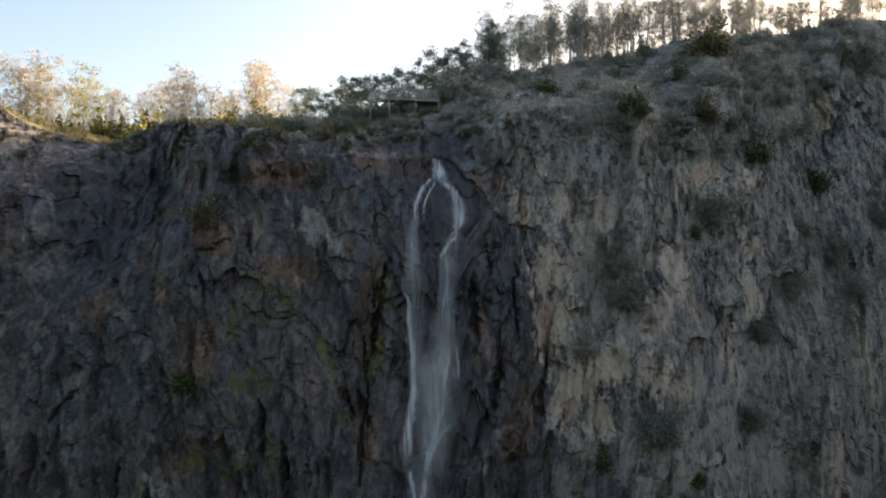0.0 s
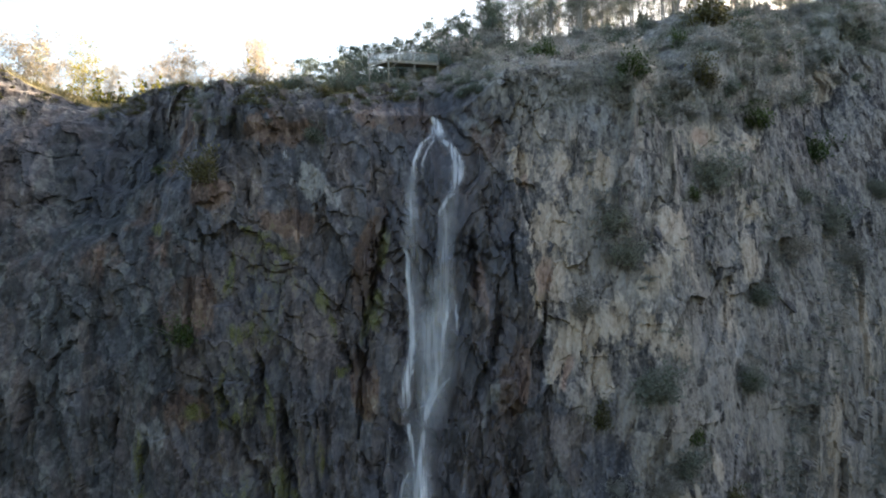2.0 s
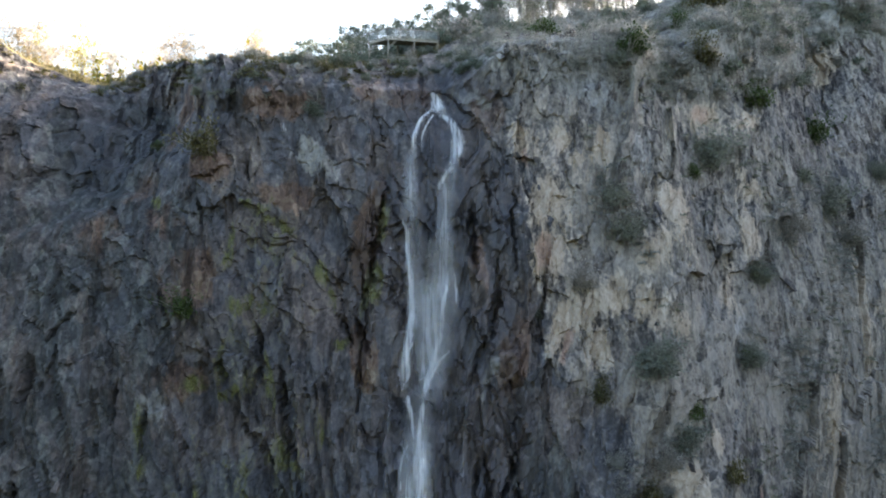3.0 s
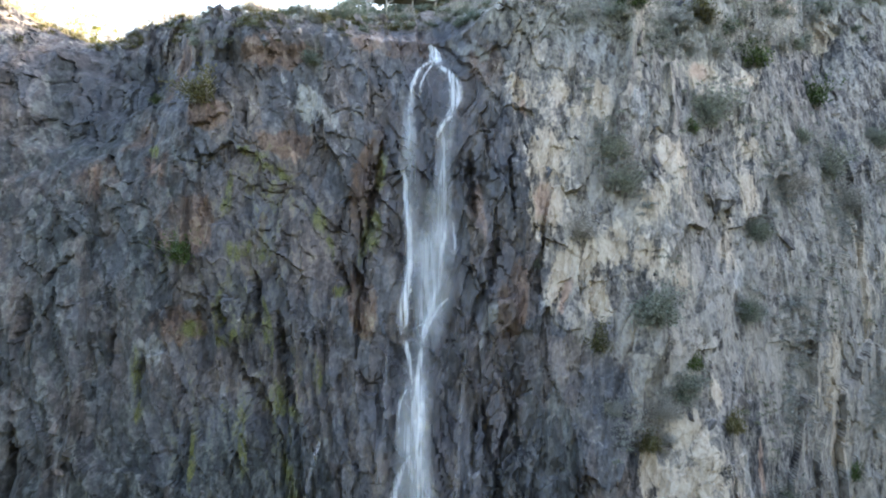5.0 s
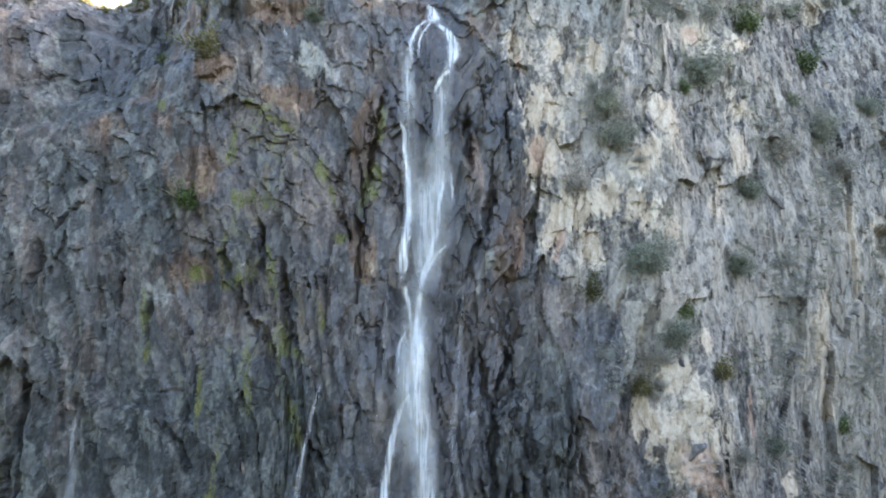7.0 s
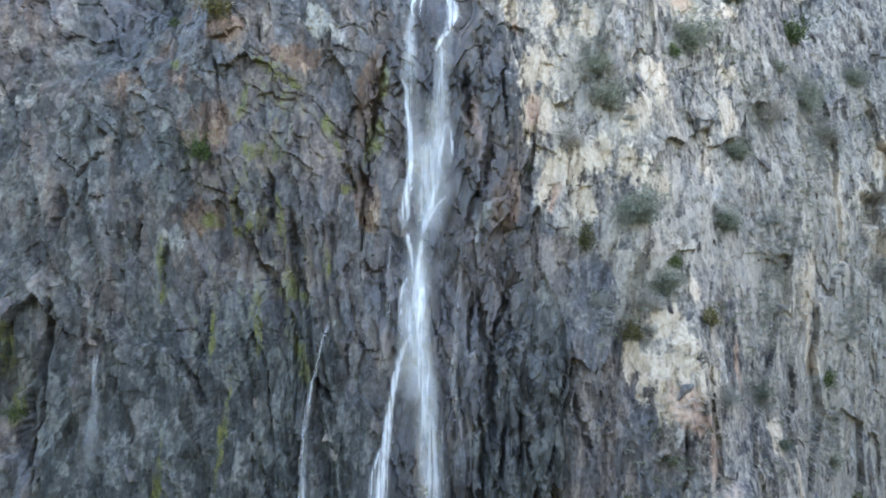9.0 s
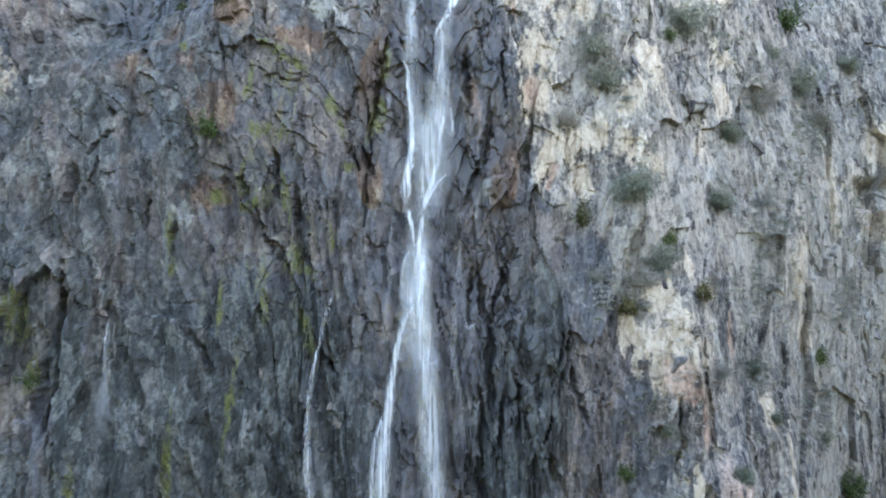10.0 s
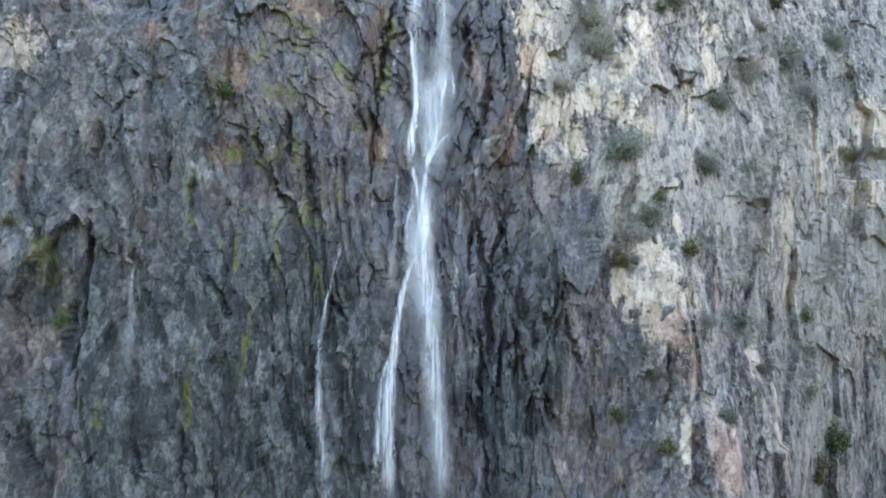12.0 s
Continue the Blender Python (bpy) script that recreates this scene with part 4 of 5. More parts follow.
# ---- the lookout on its posts ----
def viewing_platform():
    top = tagged(new("viewing_platform"), "weathered timber lookout deck on posts with mesh railing", "viewing platform")
    corner, west, east = Vector((-6.9, 87.4, 99.45)), Vector((-9.6, 89.5, 99.45)), Vector((-0.45, 88.9, 99.45))
    inner_w, inner_e = west + (east - corner) * 0.62 + Vector((0, 1.6, 0)), east + Vector((0.1, 2.6, 0))
    outline = [west, corner, east, inner_e, inner_w]
    # deck boards run across the long side
    along = (east - corner)
    n = 34
    depth_way = Vector((-along.y, along.x, 0)).normalized()
    for k in range(n):
        a = corner + along * ((k + 0.5) / n)
        bar("board", a, a + depth_way * 2.7, along.length / n - 0.012, 0.045, TIMBER, top)
    side = west - corner
    for k in range(9):
        a = corner + side * ((k + 0.5) / 9)
        bar("board", a + Vector((0.15, 0.2, 0.004)), a + Vector((2.4, 1.5, 0.004)), side.length / 9 - 0.012, 0.045, TIMBER, top)
    drop = Vector((0, 0, 0.15))
    for a, b in ((west, corner), (corner, east), (east, inner_e)):
        bar("edge_beam", a - drop, b - drop, 0.09, 0.24, TIMBER, top)
    for k in range(6):
        a = corner + along * (k / 5) - drop
        bar("joist", a + depth_way * 0.06, a + depth_way * 2.6, 0.06, 0.2, TIMBER, top)
    feet = [west + Vector((0.1, -0.02, 0)), corner + Vector((0.05, 0.1, 0)), corner + along * 0.52 + Vector((0, 0.1, 0)), east + Vector((-0.1, 0.1, 0)), corner + along * 0.25 + depth_way * 2.3]
    for p in feet:
        low = on_land(p.x, p.y).z - 0.3
        v, f = [], []
        tube(v, f, [p - Vector((0, 0, 0.27)), Vector((p.x, p.y, low))], [0.085, 0.1], 8)
        part("post", mesh_of("post", v, f, TIMBER, True), top)
    bar("brace", feet[0] - Vector((0, 0, 1.3)), feet[0] + (corner - west) * 0.35 - Vector((0, 0, 0.3)), 0.07, 0.1, TIMBER, top)
    bar("brace", feet[1] - Vector((0, 0, 1.2)), feet[1] + along * 0.16 - Vector((0, 0, 0.3)), 0.07, 0.1, TIMBER, top)
    # railing: posts, two rails and mesh panels on each side
    for a, b, bays in ((west, corner, 2), (corner, east, 4), (east, inner_e, 1)):
        for k in range(bays + 1):
            p = a + (b - a) * (k / bays)
            bar("railing_post", p - Vector((0, 0, 0.2)), p + Vector((0, 0, 1.22)), 0.11, 0.11, TIMBER, top)
        for h, size in ((1.2, 0.09), (0.14, 0.06)):
            bar("rail", a + Vector((0, 0, h)), b + Vector((0, 0, h)), 0.13 if h > 1 else 0.05, size, TIMBER, top)
        for k in range(bays):
            p, q = a + (b - a) * (k / bays), a + (b - a) * ((k + 1) / bays)
            v, f = [], []
            wires = int((q - p).length / 0.11)
            for s in range(1, wires):
                m = p + (q - p) * (s / wires)
                box(v, f, m + Vector((0, 0, 0.17)), m + Vector((0, 0, 1.15)), 0.018, 0.018)
            for s in range(1, 8):
                h = Vector((0, 0, 0.17 + s * 0.122))
                box(v, f, p + h, q + h, 0.014, 0.014)
            part("mesh_panel", mesh_of("mesh_panel", v, f, MESH_WIRE), top, "grey wire mesh panel")
    return top


viewing_platform()


# ---- trees ----
def eucalypt(seed, tall, spread, clumps, leaves, leaf, bark, lean=0.0, size=0.2, first=0.35):
    """A tree at the origin: a slender forked trunk, and a loose crown of leaf clumps at the limbs' ends."""
    rng = np.random.default_rng(seed)
    top = new("tree")
    verts, faces = [], []
    bend = rng.normal(size=2) * 0.05 * tall
    spine = [Vector((lean * tall * s + bend[0] * math.sin(3 * s), bend[1] * math.sin(2.5 * s), tall * 0.74 * s)) for s in np.linspace(0, 1, 8)]
    base = 0.0085 * tall + 0.03
    tube(verts, faces, [spine[0] - Vector((0, 0, 0.8))] + spine, [base * 1.25] + [base * (1 - 0.85 * s) for s in np.linspace(0, 1, 8)], 7)
    ends = [spine[-1]]
    for k in range(clumps):
        s = first + (0.98 - first) * (k + rng.random()) / clumps
        i = min(6, int(s * 7))
        at = spine[i].lerp(spine[i + 1], s * 7 - i)
        a = k * 2.4 + rng.uniform(-0.6, 0.6)
        out = spread * rng.uniform(0.3, 1.0) * (1.2 - 0.7 * s)
        tip = at + Vector((math.cos(a) * out, math.sin(a) * out, out * rng.uniform(0.5, 1.3) + 0.09 * tall * s * s))
        mid = at.lerp(tip, 0.5) + Vector((0, 0, -0.15 * out))
        r = base * (1 - 0.85 * s) * 0.5
        tube(verts, faces, [at, mid, tip], [r, r * 0.6, r * 0.2], 4)
        ends.append(tip)
        for _ in range(4):
            fork = at.lerp(tip, rng.uniform(0.4, 0.95))
            side = fork + Vector(rng.normal(size=3)) * 0.28 * out + Vector((0, 0, 0.3 * out))
            tube(verts, faces, [fork, side], [r * 0.4, r * 0.08], 3)
            ends.append(side)
    part("trunk", mesh_of("trunk", verts, faces, bark, True), top)
    if leaves:
        spots = []
        for e in ends:
            n = int(leaves * rng.uniform(0.2, 1.6) * 0.62)
            radius = spread * rng.uniform(0.12, 0.32)
            ball = rng.normal(size=(n, 3)) * np.array((1, 1, 0.6)) * radius * 0.55
            spots.append(np.array(e) + ball)
        spots = np.concatenate(spots)
        v, f = shards(spots, size, rng, None, 0.42)
        part("crown", mesh_of("crown", v, f, leaf), top)
    return top


def shrub(seed, wide, tall, leaves, twigs, leaf, size=0.13, stem=1.0):
    """A rounded bush at the origin: thin stems fanning out, and leaves towards their ends."""
    rng = np.random.default_rng(seed)
    top = new("shrub")
    n = twigs
    a, b = rng.uniform(0, 2 * math.pi, n), rng.uniform(0.05, 1.0, n) ** 0.7
    uneven = 0.72 + 0.28 * np.sin(a * 2 + seed) + 0.18 * np.sin(a * 5 + 2 * seed)
    ways = np.stack((np.cos(a) * b * wide * 1.25, np.sin(a) * b * wide, tall * np.sqrt(np.maximum(0.05, 1 - b * b * 0.85)) * (0.75 + 0.35 * np.sin(a * 3 + seed))), 1) * (rng.uniform(0.5, 1.1, n) * uneven)[:, None]
    verts, faces = [], []
    for w in ways:
        bend = Vector(w) * 0.5 + Vector(rng.normal(size=3)) * 0.08 * wide
        tube(verts, faces, [Vector((0, 0, -0.25)), bend, Vector(w)], [0.03 * stem, 0.02 * stem, 0.008 * stem], 3)
        for _ in range(2):
            tube(verts, faces, [bend, bend + (Vector(w) - bend) * 0.8 + Vector(rng.normal(size=3)) * 0.22 * wide], [0.016 * stem, 0.006 * stem], 3)
    part("branchwork", mesh_of("branchwork", verts, faces, TWIG), top)
    if leaves:
        pick = rng.integers(0, n, leaves)
        spots = ways[pick] * rng.uniform(0.55, 1.08, leaves)[:, None] + rng.normal(size=(leaves, 3)) * 0.15 * wide
        v, f = shards(spots, size, rng, None, 0.5)
        part("foliage", mesh_of("foliage", v, f, leaf), top)
    return top


def shifted(ob, place, turn=0.0, scale=1.0, tip=0.0):
    return Matrix.Translation(place) @ Euler((radians(tip), 0, radians(turn))).to_matrix().to_4x4() @ Matrix.Scale(scale, 4)


def planted(kinds, spots, label, category, group, seed, low=0.85, high=1.15, tip=0.0):
    """One of the kinds at each spot, turned and sized by chance; a kind's first use is the thing itself."""
    rng = np.random.default_rng(seed)
    used = set()
    for k, (place, scale) in enumerate(spots):
        kind = kinds[int(rng.integers(0, len(kinds)))]
        m = shifted(kind, place, rng.uniform(0, 360), scale * rng.uniform(low, high), tip * rng.uniform(0.3, 1))
        ob = kind
        if id(kind) in used:
            ob = copy_thing(kind, m)
        ob.matrix_basis = m
        used.add(id(kind))
        tagged(ob, label, category, group)
    for kind in kinds:
        if id(kind) not in used:
            for o in (*kind.children_recursive, kind):
                bpy.data.objects.remove(o)


rng = np.random.default_rng(4)
# sunlit trees on the western plateau: x, height
far_trees = [eucalypt(300 + k, 15, 3.6, 26, 34, leaf, BARK, size=0.13, first=0.12) for k, leaf in enumerate((LEAF_PINK, LEAF_PINK, LEAF_GOLD, LEAF_PINK, LEAF_PINK))]
WEST = ((-86, 21), (-81, 21), (-77, 20), (-73, 18), (-69, 17), (-65, 18), (-61, 14), (-57, 15), (-54.5, 15), (-51, 17.5), (-48.5, 18), (-46, 18), (-43, 17), (-40.5, 13), (-37, 18), (-34.5, 18.5), (-31, 14), (-28.5, 11))
planted(far_trees, [(on_land(x, 126 + rng.uniform(-4, 9)), h / 15) for x, h in WEST + tuple((x + 1.6, h * rng.uniform(0.75, 1.1)) for x, h in WEST)], "tall thin-crowned eucalypt in warm low sun on the plateau", "tree", "sunlit trees on the plateau", 7, 0.95, 1.05)
bare = eucalypt(340, 16, 4.5, 16, 0, LEAF_PINK, BARK)
planted([bare], [(on_land(-63, 131), 1.05), (on_land(-84, 135), 1.2)], "bare pale tree without leaves on the plateau", "tree", "bare trees on the plateau", 8)
gold = [shrub(400 + k, 2.0, 3.2, 1100, 30, leaf, 0.2) for k, leaf in enumerate((LEAF_GOLD, LEAF_OLIVE, LEAF_GOLD))]
spots = [(on_land(x + rng.uniform(-1, 1), 106 + rng.uniform(0, 14)), rng.uniform(1.1, 2.2)) for x in np.arange(-84, -24, 1.35)]
spots += [(on_land(-66, 116), 2.1), (on_land(-55, 117), 1.6)]
planted(gold, spots, "yellow-green sunlit bush in dry grass on the plateau", "bush", "sunlit bushes on the plateau", 9)

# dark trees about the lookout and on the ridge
# only dull leaves and dark bark here: part of the shade is in their colour
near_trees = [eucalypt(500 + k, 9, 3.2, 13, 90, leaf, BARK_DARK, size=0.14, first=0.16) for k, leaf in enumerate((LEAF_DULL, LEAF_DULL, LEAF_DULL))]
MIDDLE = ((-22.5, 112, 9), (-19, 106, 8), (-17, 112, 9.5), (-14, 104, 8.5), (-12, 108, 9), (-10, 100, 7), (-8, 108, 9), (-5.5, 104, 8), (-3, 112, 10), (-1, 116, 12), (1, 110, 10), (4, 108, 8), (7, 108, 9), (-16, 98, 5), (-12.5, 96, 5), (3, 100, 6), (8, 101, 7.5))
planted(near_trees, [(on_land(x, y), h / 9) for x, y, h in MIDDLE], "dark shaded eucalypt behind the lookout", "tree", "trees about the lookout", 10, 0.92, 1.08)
ridge_trees = [eucalypt(600 + k, 11, 2.4, 24, 30, leaf, BARK, size=0.085, first=0.3) for k, leaf in enumerate((LEAF_PALE, TWIG, LEAF_PALE, TWIG, LEAF_DULL))]
spots = []
for x in np.arange(8, 100, 1.3):
    for far in (2, 8, 16):
        px = x + rng.uniform(-0.8, 0.8)
        spots.append((on_land(px + rng.normal() * 0.9, rim_y(px) + far + rng.uniform(-2, 4)), rng.uniform(0.85, 1.5) * np.interp(px, (8, 20, 50, 70), (0.85, 1.05, 1.0, 0.7))))
planted(ridge_trees, spots, "slender backlit tree on the ridge above the cliff", "tree", "trees along the ridge", 11)

# dark bushes between the trunks of the ridge
low_bush = [shrub(690 + k, 1.5, 1.5, 900, 30, leaf, 0.1) for k, leaf in enumerate((LEAF_DULL, TWIG))]
spots = [(on_land(x, rim_y(x) + rng.uniform(0.5, 6)), rng.uniform(0.6, 1.3)) for x in np.arange(6, 84, 1.7)]
planted(low_bush, spots, "dark bush between the trunks along the ridge", "bush", "bushes along the ridge", 16)

# bushes that grow on the face: x, z, half width, half height
green = [shrub(700 + k, 1.0, 1.2, 1500, 40, leaf, 0.06) for k, leaf in enumerate((LEAF_GREEN, LEAF_GREEN, LEAF_OLIVE, LEAF_DULL))]
grey = [shrub(720 + k, 1.0, 0.95, 3400, 150, leaf, 0.045, 0.4) for k, leaf in enumerate((TWIG, LEAF_DULL, LEAF_PALE))]
GREEN_AT = ((41.4, 111.9, 4.0), (22.2, 97.2, 2.0), (33.9, 98.0, 2.4), (13.3, 100.5, 1.9), (20.8, 95.1, 1.2), (34.2, 105.5, 2.0), (-13.3, 92.9, 1.0), (-13.5, 87.5, 1.2), (44.9, 108.3, 1.7), (43.3, 93.4, 2.5), (55.7, 90.4, 2.6), (50.2, 82.7, 1.6), (17.2, 57.1, 1.6), (28.0, 54.4, 1.3), (32.0, 47.9, 1.6), (22.2, 46.4, 1.4), (31.1, 81.8, 1.1), (10.5, 65.5, 0.9))
GREEN_LOW = ((26.3, 32.8, 1.3), (26.6, 24.5, 1.4), (34.5, 27.9, 1.2), (21.0, 28.1, 1.2), (-42.7, 46.2, 1.5), (-41.1, 40.1, 1.1), (-46.0, 51.1, 1.0), (60.9, 17.9, 2.4), (54.3, 37.5, 1.4), (42.4, 31.8, 1.0), (-24.4, 83.5, 2.0), (-25.4, 67.0, 1.9), (-32.9, 84.4, 0.8), (36.6, 59.5, 1.2), (56.4, 14.1, 2.5))
GREY_AT = ((33.8, 85.7, 3.3), (19.7, 79.3, 2.1), (20.8, 75.3, 2.0), (15.9, 70.1, 2.3), (40.2, 70.0, 2.2), (57.4, 80.8, 3.6), (47.7, 77.1, 2.8), (23.1, 62.0, 3.3), (37.0, 60.4, 2.2), (26.7, 52.7, 2.3), (18.6, 50.8, 1.4), (24.2, 50.5, 1.8), (39.8, 38.6, 2.2), (54.1, 26.8, 1.8), (33.6, 39.2, 1.5), (70.1, 85.9, 2.3), (61.0, 75.5, 3.0), (24.0, 47.0, 1.4))
planted(green, [(on_face(x, z - 0.5 * r, 0.2), r * 1.4) for x, z, r in GREEN_AT + GREEN_LOW], "dense dark green bush rooted in the cliff face", "bush", "green bushes on the cliff", 12, 0.9, 1.1, 35)
planted(grey, [(on_face(x, z - 0.7 * r, 0.2), r * 1.3) for x, z, r in GREY_AT], "grey-brown twiggy bush rooted in the cliff face", "bush", "twiggy bushes on the cliff", 13, 0.9, 1.1, 35)

# scrub on the slope below the ridge and along the rim
scrub = [shrub(740 + k, 1.0, 0.9, n, 40, leaf, 0.1) for k, (leaf, n) in enumerate(((TWIG, 900), (LEAF_DULL, 500), (LEAF_PALE, 700), (TWIG, 700)))]
for kind in scrub:
    kind.name = "scrub"
spots = []
while len(spots) < 200:
    x, z = rng.uniform(3, 80), rng.uniform(84, 121)
    low = np.interp(x, (3, 10, 30, 45, 60, 80), (97, 97.5, 91, 93, 99, 105))
    if low < z < float(rim_height(np.asarray([x]))[0]) - 0.3:
        spots.append((on_face(x, z, 0.2), rng.uniform(1.0, 2.5)))
for _ in range(95):
    x = rng.uniform(-44, 4)
    z = float(rim_height(np.asarray([x]))[0]) - abs(rng.normal()) * 2.4
    if not -3.5 < x < 3:
        spots.append((on_face(x, z, 0.2), rng.uniform(0.4, 1.05)))
planted(scrub, spots, "low grey-brown scrub on the slope below the ridge", "bush", "scrub on the slope", 14, 0.85, 1.15, 20)
bank = [shrub(760 + k, 1.4, 1.7, 1300, 40, leaf, 0.1) for k, leaf in enumerate((LEAF_DULL, LEAF_DULL, TWIG))]
spots = []
for _ in range(110):
    x = rng.uniform(-23, 10)
    spots.append((on_land(x, rim_y(x) + 1.5 + 24 * rng.random() ** 1.4), rng.uniform(0.7, 1.3)))
spots = [(p, s * (0.6 if -11 < p.x < 1 and p.y < 91 else 1)) for p, s in spots]
for _ in range(34):
    spots.append((on_land(rng.uniform(-20, 8), rng.uniform(91.0, 99)), rng.uniform(1.2, 1.9)))
spots += [(on_land(x, 99 + x), 2.4) for x in (1.5, 3.5, 5.5, 8.0)]
spots += [(on_land(x, rng.uniform(93.5, 97)), rng.uniform(1.7, 2.2)) for x in np.arange(-13, 4, 0.9)]
spots += [(on_face(rng.uniform(-5, 6), rng.uniform(92.6, 98.0), 0.2), rng.uniform(0.4, 0.85)) for _ in range(44)]
planted(bank, spots, "dark shaded bush on the bank about the lookout", "bush", "bushes about the lookout", 15)

# undergrowth: low rounded growth past counting, on the slope, along the rim and on ledges of the eastern face
def undergrowth(places, sizes, count, seed, mat, label):
    r = np.random.default_rng(seed)
    n = len(places)
    way = r.normal(size=(n * count, 3)) * (1.0, 0.8, 0.9)
    way /= np.linalg.norm(way, axis=1)[:, None]
    way[:, 2] = np.abs(way[:, 2]) - 0.15
    way[:, 1] -= 0.25
    reach = np.repeat(sizes, count)[:, None] * r.uniform(0.35, 1.05, (n * count, 1))
    spots = np.repeat(places, count, 0) + way * reach * (1.2, 0.9, 0.8)
    v, f = shards(spots, 0.12, r, way * 0.8, 0.4)
    tagged(new("undergrowth", mesh_of("undergrowth", v, f, mat)), label, "undergrowth", kind="stuff")


def growing(n, west, east, low, high, seed, cut):
    """Places on the face between two heights that follow the rim, in uneven drifts."""
    r = np.random.default_rng(seed)
    x = r.uniform(west, east, n)
    top = np.interp(x, COLS, RIM)
    z = np.interp(x, *low) if low else top - high
    z = z + (top - 0.1 - z) * r.random(n) ** 0.85
    x, z = (a[cloud(x * 0.32, z * 0.3, seed) > cut] for a in (x, z))
    return np.stack((x, skin(x, z) - 0.1, z), 1), r.uniform(0.5, 1.75, len(x)) ** 1.2


SLOPE_FOOT = ((2, 10, 30, 45, 60, 84), (95, 93, 91, 93, 107, 111))
places, sizes = growing(900, 2, 84, SLOPE_FOOT, 0, 55, 0.40)
undergrowth(places, sizes, 110, 56, TWIG, "dry grey-brown undergrowth covering the upper slope")
places, sizes = growing(420, 2, 80, SLOPE_FOOT, 0, 57, 0.47)
undergrowth(places, sizes * 1.15, 120, 58, LEAF_PALE, "dull green undergrowth on the upper slope")
places, sizes = growing(300, -60, 3, None, 4.0, 59, 0.5)
keep = np.abs(places[:, 0] + 0.3) > 2.6
undergrowth(places[keep], sizes[keep] * 0.5, 70, 60, LEAF_OLIVE, "olive undergrowth along the rim of the cliff")
r_ledge = np.random.default_rng(61)
lx, lz = r_ledge.uniform(12, 75, 1500), r_ledge.uniform(28, 92, 1500)
drift = (cloud(lx * 0.16, lz * 0.16, 62, 3) > 0.57) & (lx > np.interp(lz, (20, 45, 60, 75, 92), (26, 19, 15, 13, 10)))
lx, lz = lx[drift], lz[drift]
undergrowth(np.stack((lx, skin(lx, lz) - 0.1, lz), 1), r_ledge.uniform(0.3, 0.9, len(lx)), 50, 63, TWIG, "grey twiggy growth on ledges of the cliff")
lx, lz = r_ledge.uniform(12, 75, 1300), r_ledge.uniform(26, 92, 1300)
drift = (cloud(lx * 0.2, lz * 0.2, 67, 3) > 0.6) & (lx > np.interp(lz, (20, 45, 60, 75, 92), (24, 18, 15, 14, 12)))
lx, lz = lx[drift], lz[drift]
DRIFTS = ((19.5, 78, 3.2, 3.6, 0), (34, 85.5, 4, 1.5, 0), (22.5, 74, 2, 2.6, 0), (47, 76, 3.6, 3.6, 0), (57, 80, 5, 4, 0), (42, 70, 3, 2.2, 0), (60, 72, 4, 5, 0), (26, 51.5, 2.8, 2.8, 0), (38, 60, 2.8, 2.8, 0), (40, 38, 4, 2.6, 0), (54, 30, 5, 4, 0), (20, 49, 2.4, 3, 0), (28, 93, 5, 2.5, 0), (62, 45, 5, 5, 0), (46, 57, 4, 5, 0), (44, 47, 3, 4, 0))
gx, gz = r_ledge.uniform(12, 72, 7000), r_ledge.uniform(24, 97, 7000)
drift_in = patches(gx, gz, DRIFTS, 0.5) > 0.35 + 0.5 * r_ledge.random(7000)
gx, gz = gx[drift_in], gz[drift_in]
undergrowth(np.stack((gx, skin(gx, gz) - 0.1, gz), 1), r_ledge.uniform(0.35, 0.95, len(gx)), 60, 69, TWIG, "grey-mauve twiggy growth in drifts on the cliff")
undergrowth(np.stack((lx, skin(lx, lz) - 0.1, lz), 1), r_ledge.uniform(0.25, 0.75, len(lx)), 60, 68, LEAF_PALE, "grey-green growth on ledges of the cliff")

# grass along the rim and on the plateau: past counting
tuft_x, tuft_d = rng.uniform(-80, 2, 2600), np.abs(rng.normal(size=2600)) * 14 + 0.3
tufts = np.stack((tuft_x, np.interp(tuft_x, COLS, RIM_Y) + tuft_d, plateau(tuft_x, tuft_d)), 1)
tufts = np.repeat(tufts, 7, 0) + rng.normal(size=(2600 * 7, 3)) * (0.25, 0.25, 0.02)
blade = np.tile(np.array((0.0, 0.0, 1.0)), (len(tufts), 1))
v, f = shards(tufts + np.array((0, 0, 0.25)), 0.42, rng, blade, 0.09)
tagged(new("grass", mesh_of("grass", v, f, GRASS)), "dry yellow grass along the rim and plateau", "grass", kind="stuff")


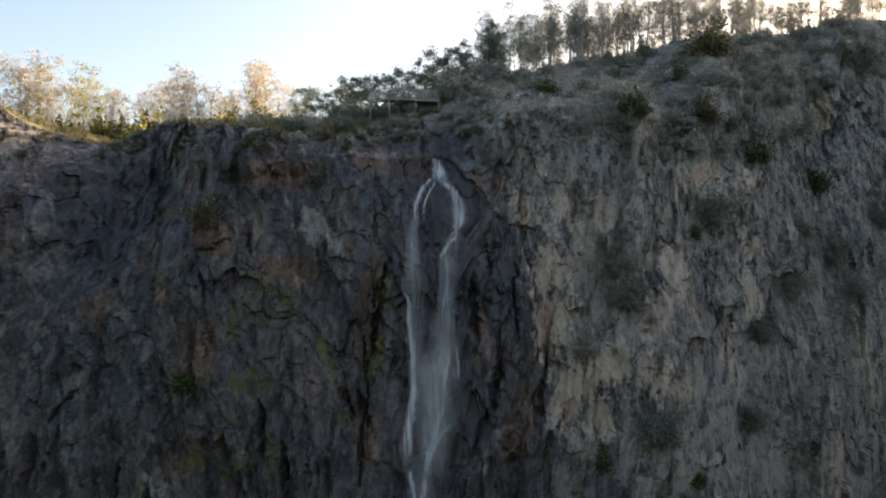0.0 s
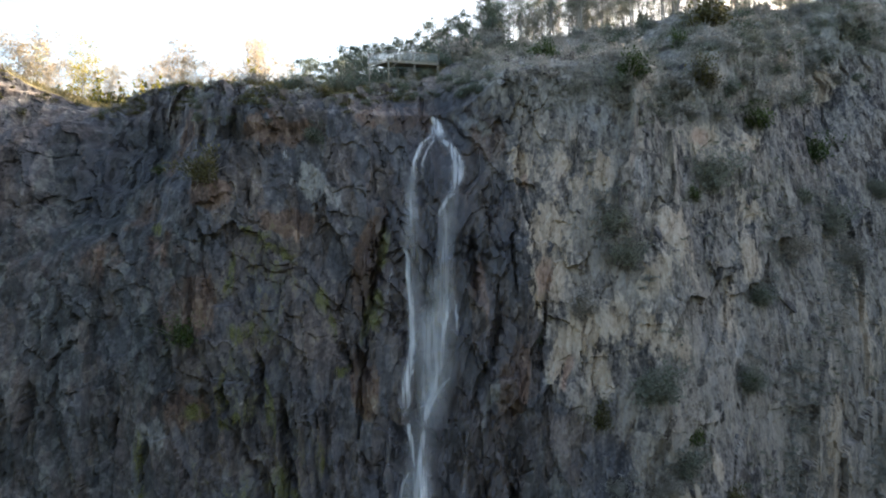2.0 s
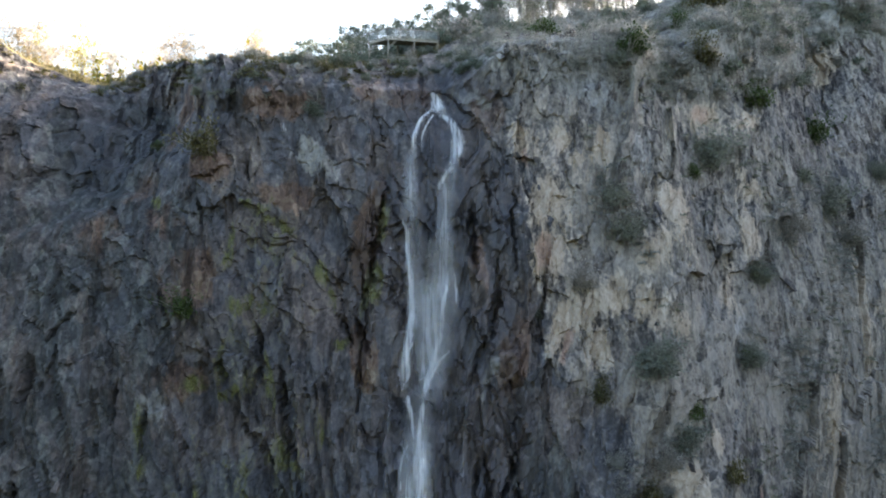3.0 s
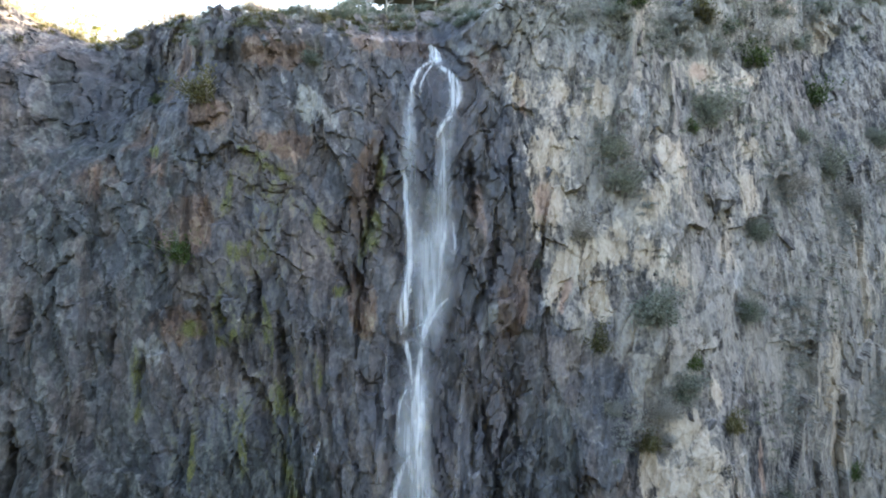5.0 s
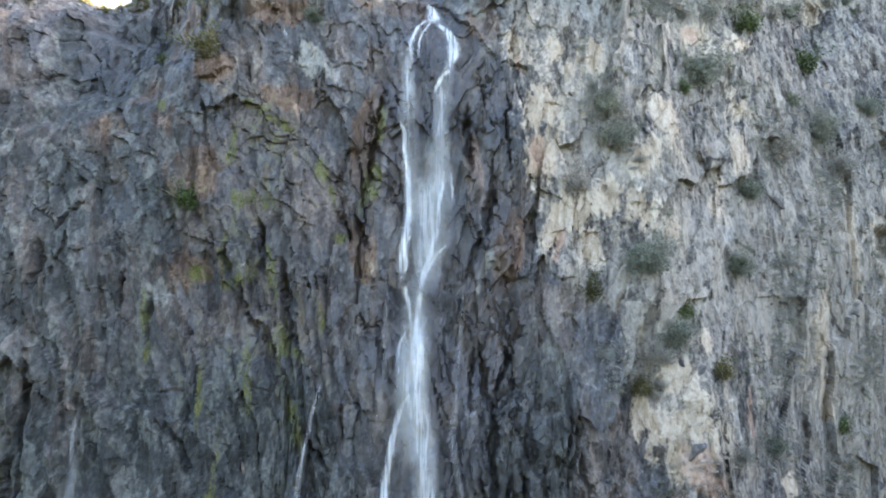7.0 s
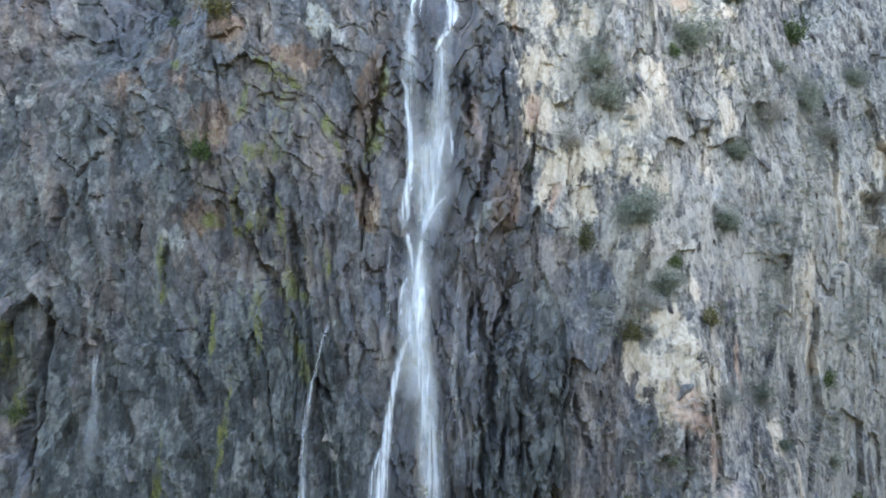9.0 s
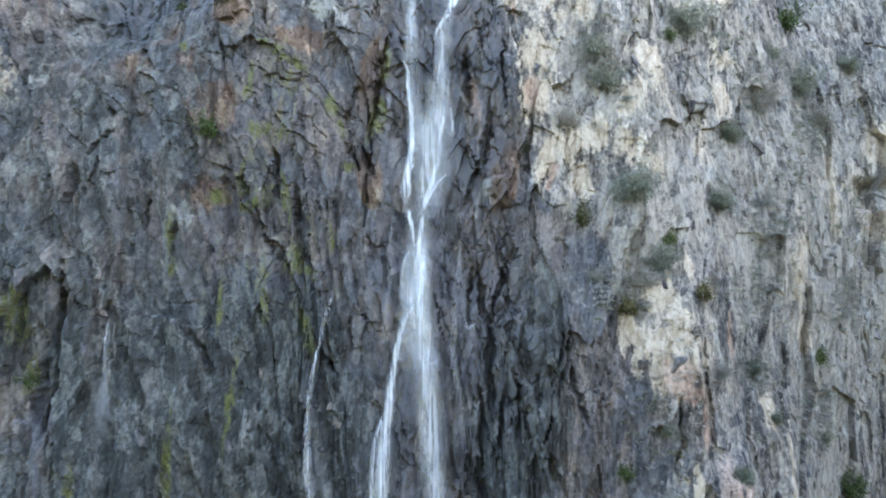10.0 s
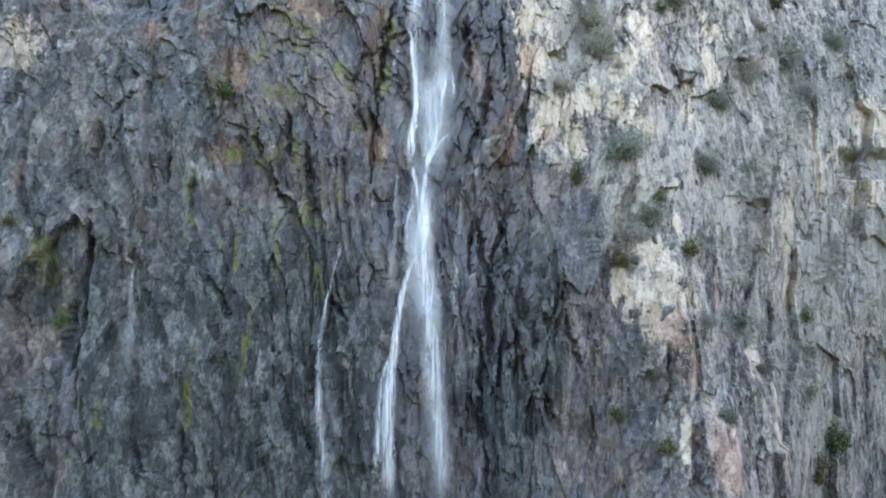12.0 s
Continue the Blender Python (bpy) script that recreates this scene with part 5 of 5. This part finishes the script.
# ---- loose blocks that stand proud of the face ----
def block_mesh(seed):
    r = np.random.default_rng(seed)
    bm = bmesh.new()
    for p in r.uniform(-1, 1, (16, 3)) * np.array((0.8, 0.7, 1.0)):
        bm.verts.new(p)
    bmesh.ops.convex_hull(bm, input=bm.verts)
    loose = [v for v in bm.verts if not v.link_faces]
    bmesh.ops.delete(bm, geom=loose, context="VERTS")
    me = bpy.data.meshes.new("rock")
    bm.to_mesh(me)
    bm.free()
    me.materials.append(ROCK)
    return me


block_kinds = [block_mesh(900 + k) for k in range(9)]
pale_kinds = [block_mesh(920 + k) for k in range(5)]
for me in pale_kinds:
    paint(me, "pale", np.full(len(me.vertices), 0.9))
    paint(me, "rust", np.full(len(me.vertices), 0.35))
made = 0
while made < 240:
    x, z = rng.uniform(-48, 70), rng.uniform(24, 100)
    if made < 90:
        x = rng.uniform(-40, 34)
        z = float(rim_height(np.asarray([x]))[0]) - rng.uniform(0.2, 5)
        z = min(z, 99)
    if -5.5 < x < 3.5 or z > float(rim_height(np.asarray([x]))[0]) - 0.2:
        continue
    size = rng.uniform(0.25, 0.85)
    ob = new("rock", block_kinds[made % len(block_kinds)])
    ob.matrix_basis = Matrix.Translation(on_face(x, z, size * 0.25)) @ Euler(rng.uniform(-0.5, 0.5, 3)).to_matrix().to_4x4() @ Matrix.Diagonal((size, size, size * rng.uniform(1.0, 1.9), 1))
    ob.parent = cliff
    made += 1
for k in range(70):
    x = rng.uniform(2.5, 15) if k < 56 else rng.uniform(-26, -5)
    z = rng.uniform(91.5, 99.5) if k < 56 else float(rim_height(np.asarray([x]))[0]) - rng.uniform(0.1, 1.2)
    if k < 56 and z < np.interp(x, (1.5, 5, 22), (93.5, 92, 93)):
        continue
    size = rng.uniform(0.3, 0.85) if k < 56 else rng.uniform(0.3, 0.6)
    ob = new("rock", pale_kinds[k % len(pale_kinds)])
    ob.matrix_basis = Matrix.Translation(on_face(x, z, size * -0.15)) @ Euler(rng.uniform(-0.6, 0.6, 3)).to_matrix().to_4x4() @ Matrix.Diagonal((size * 1.2, size, size * rng.uniform(0.7, 1.2), 1))
    ob.parent = cliff
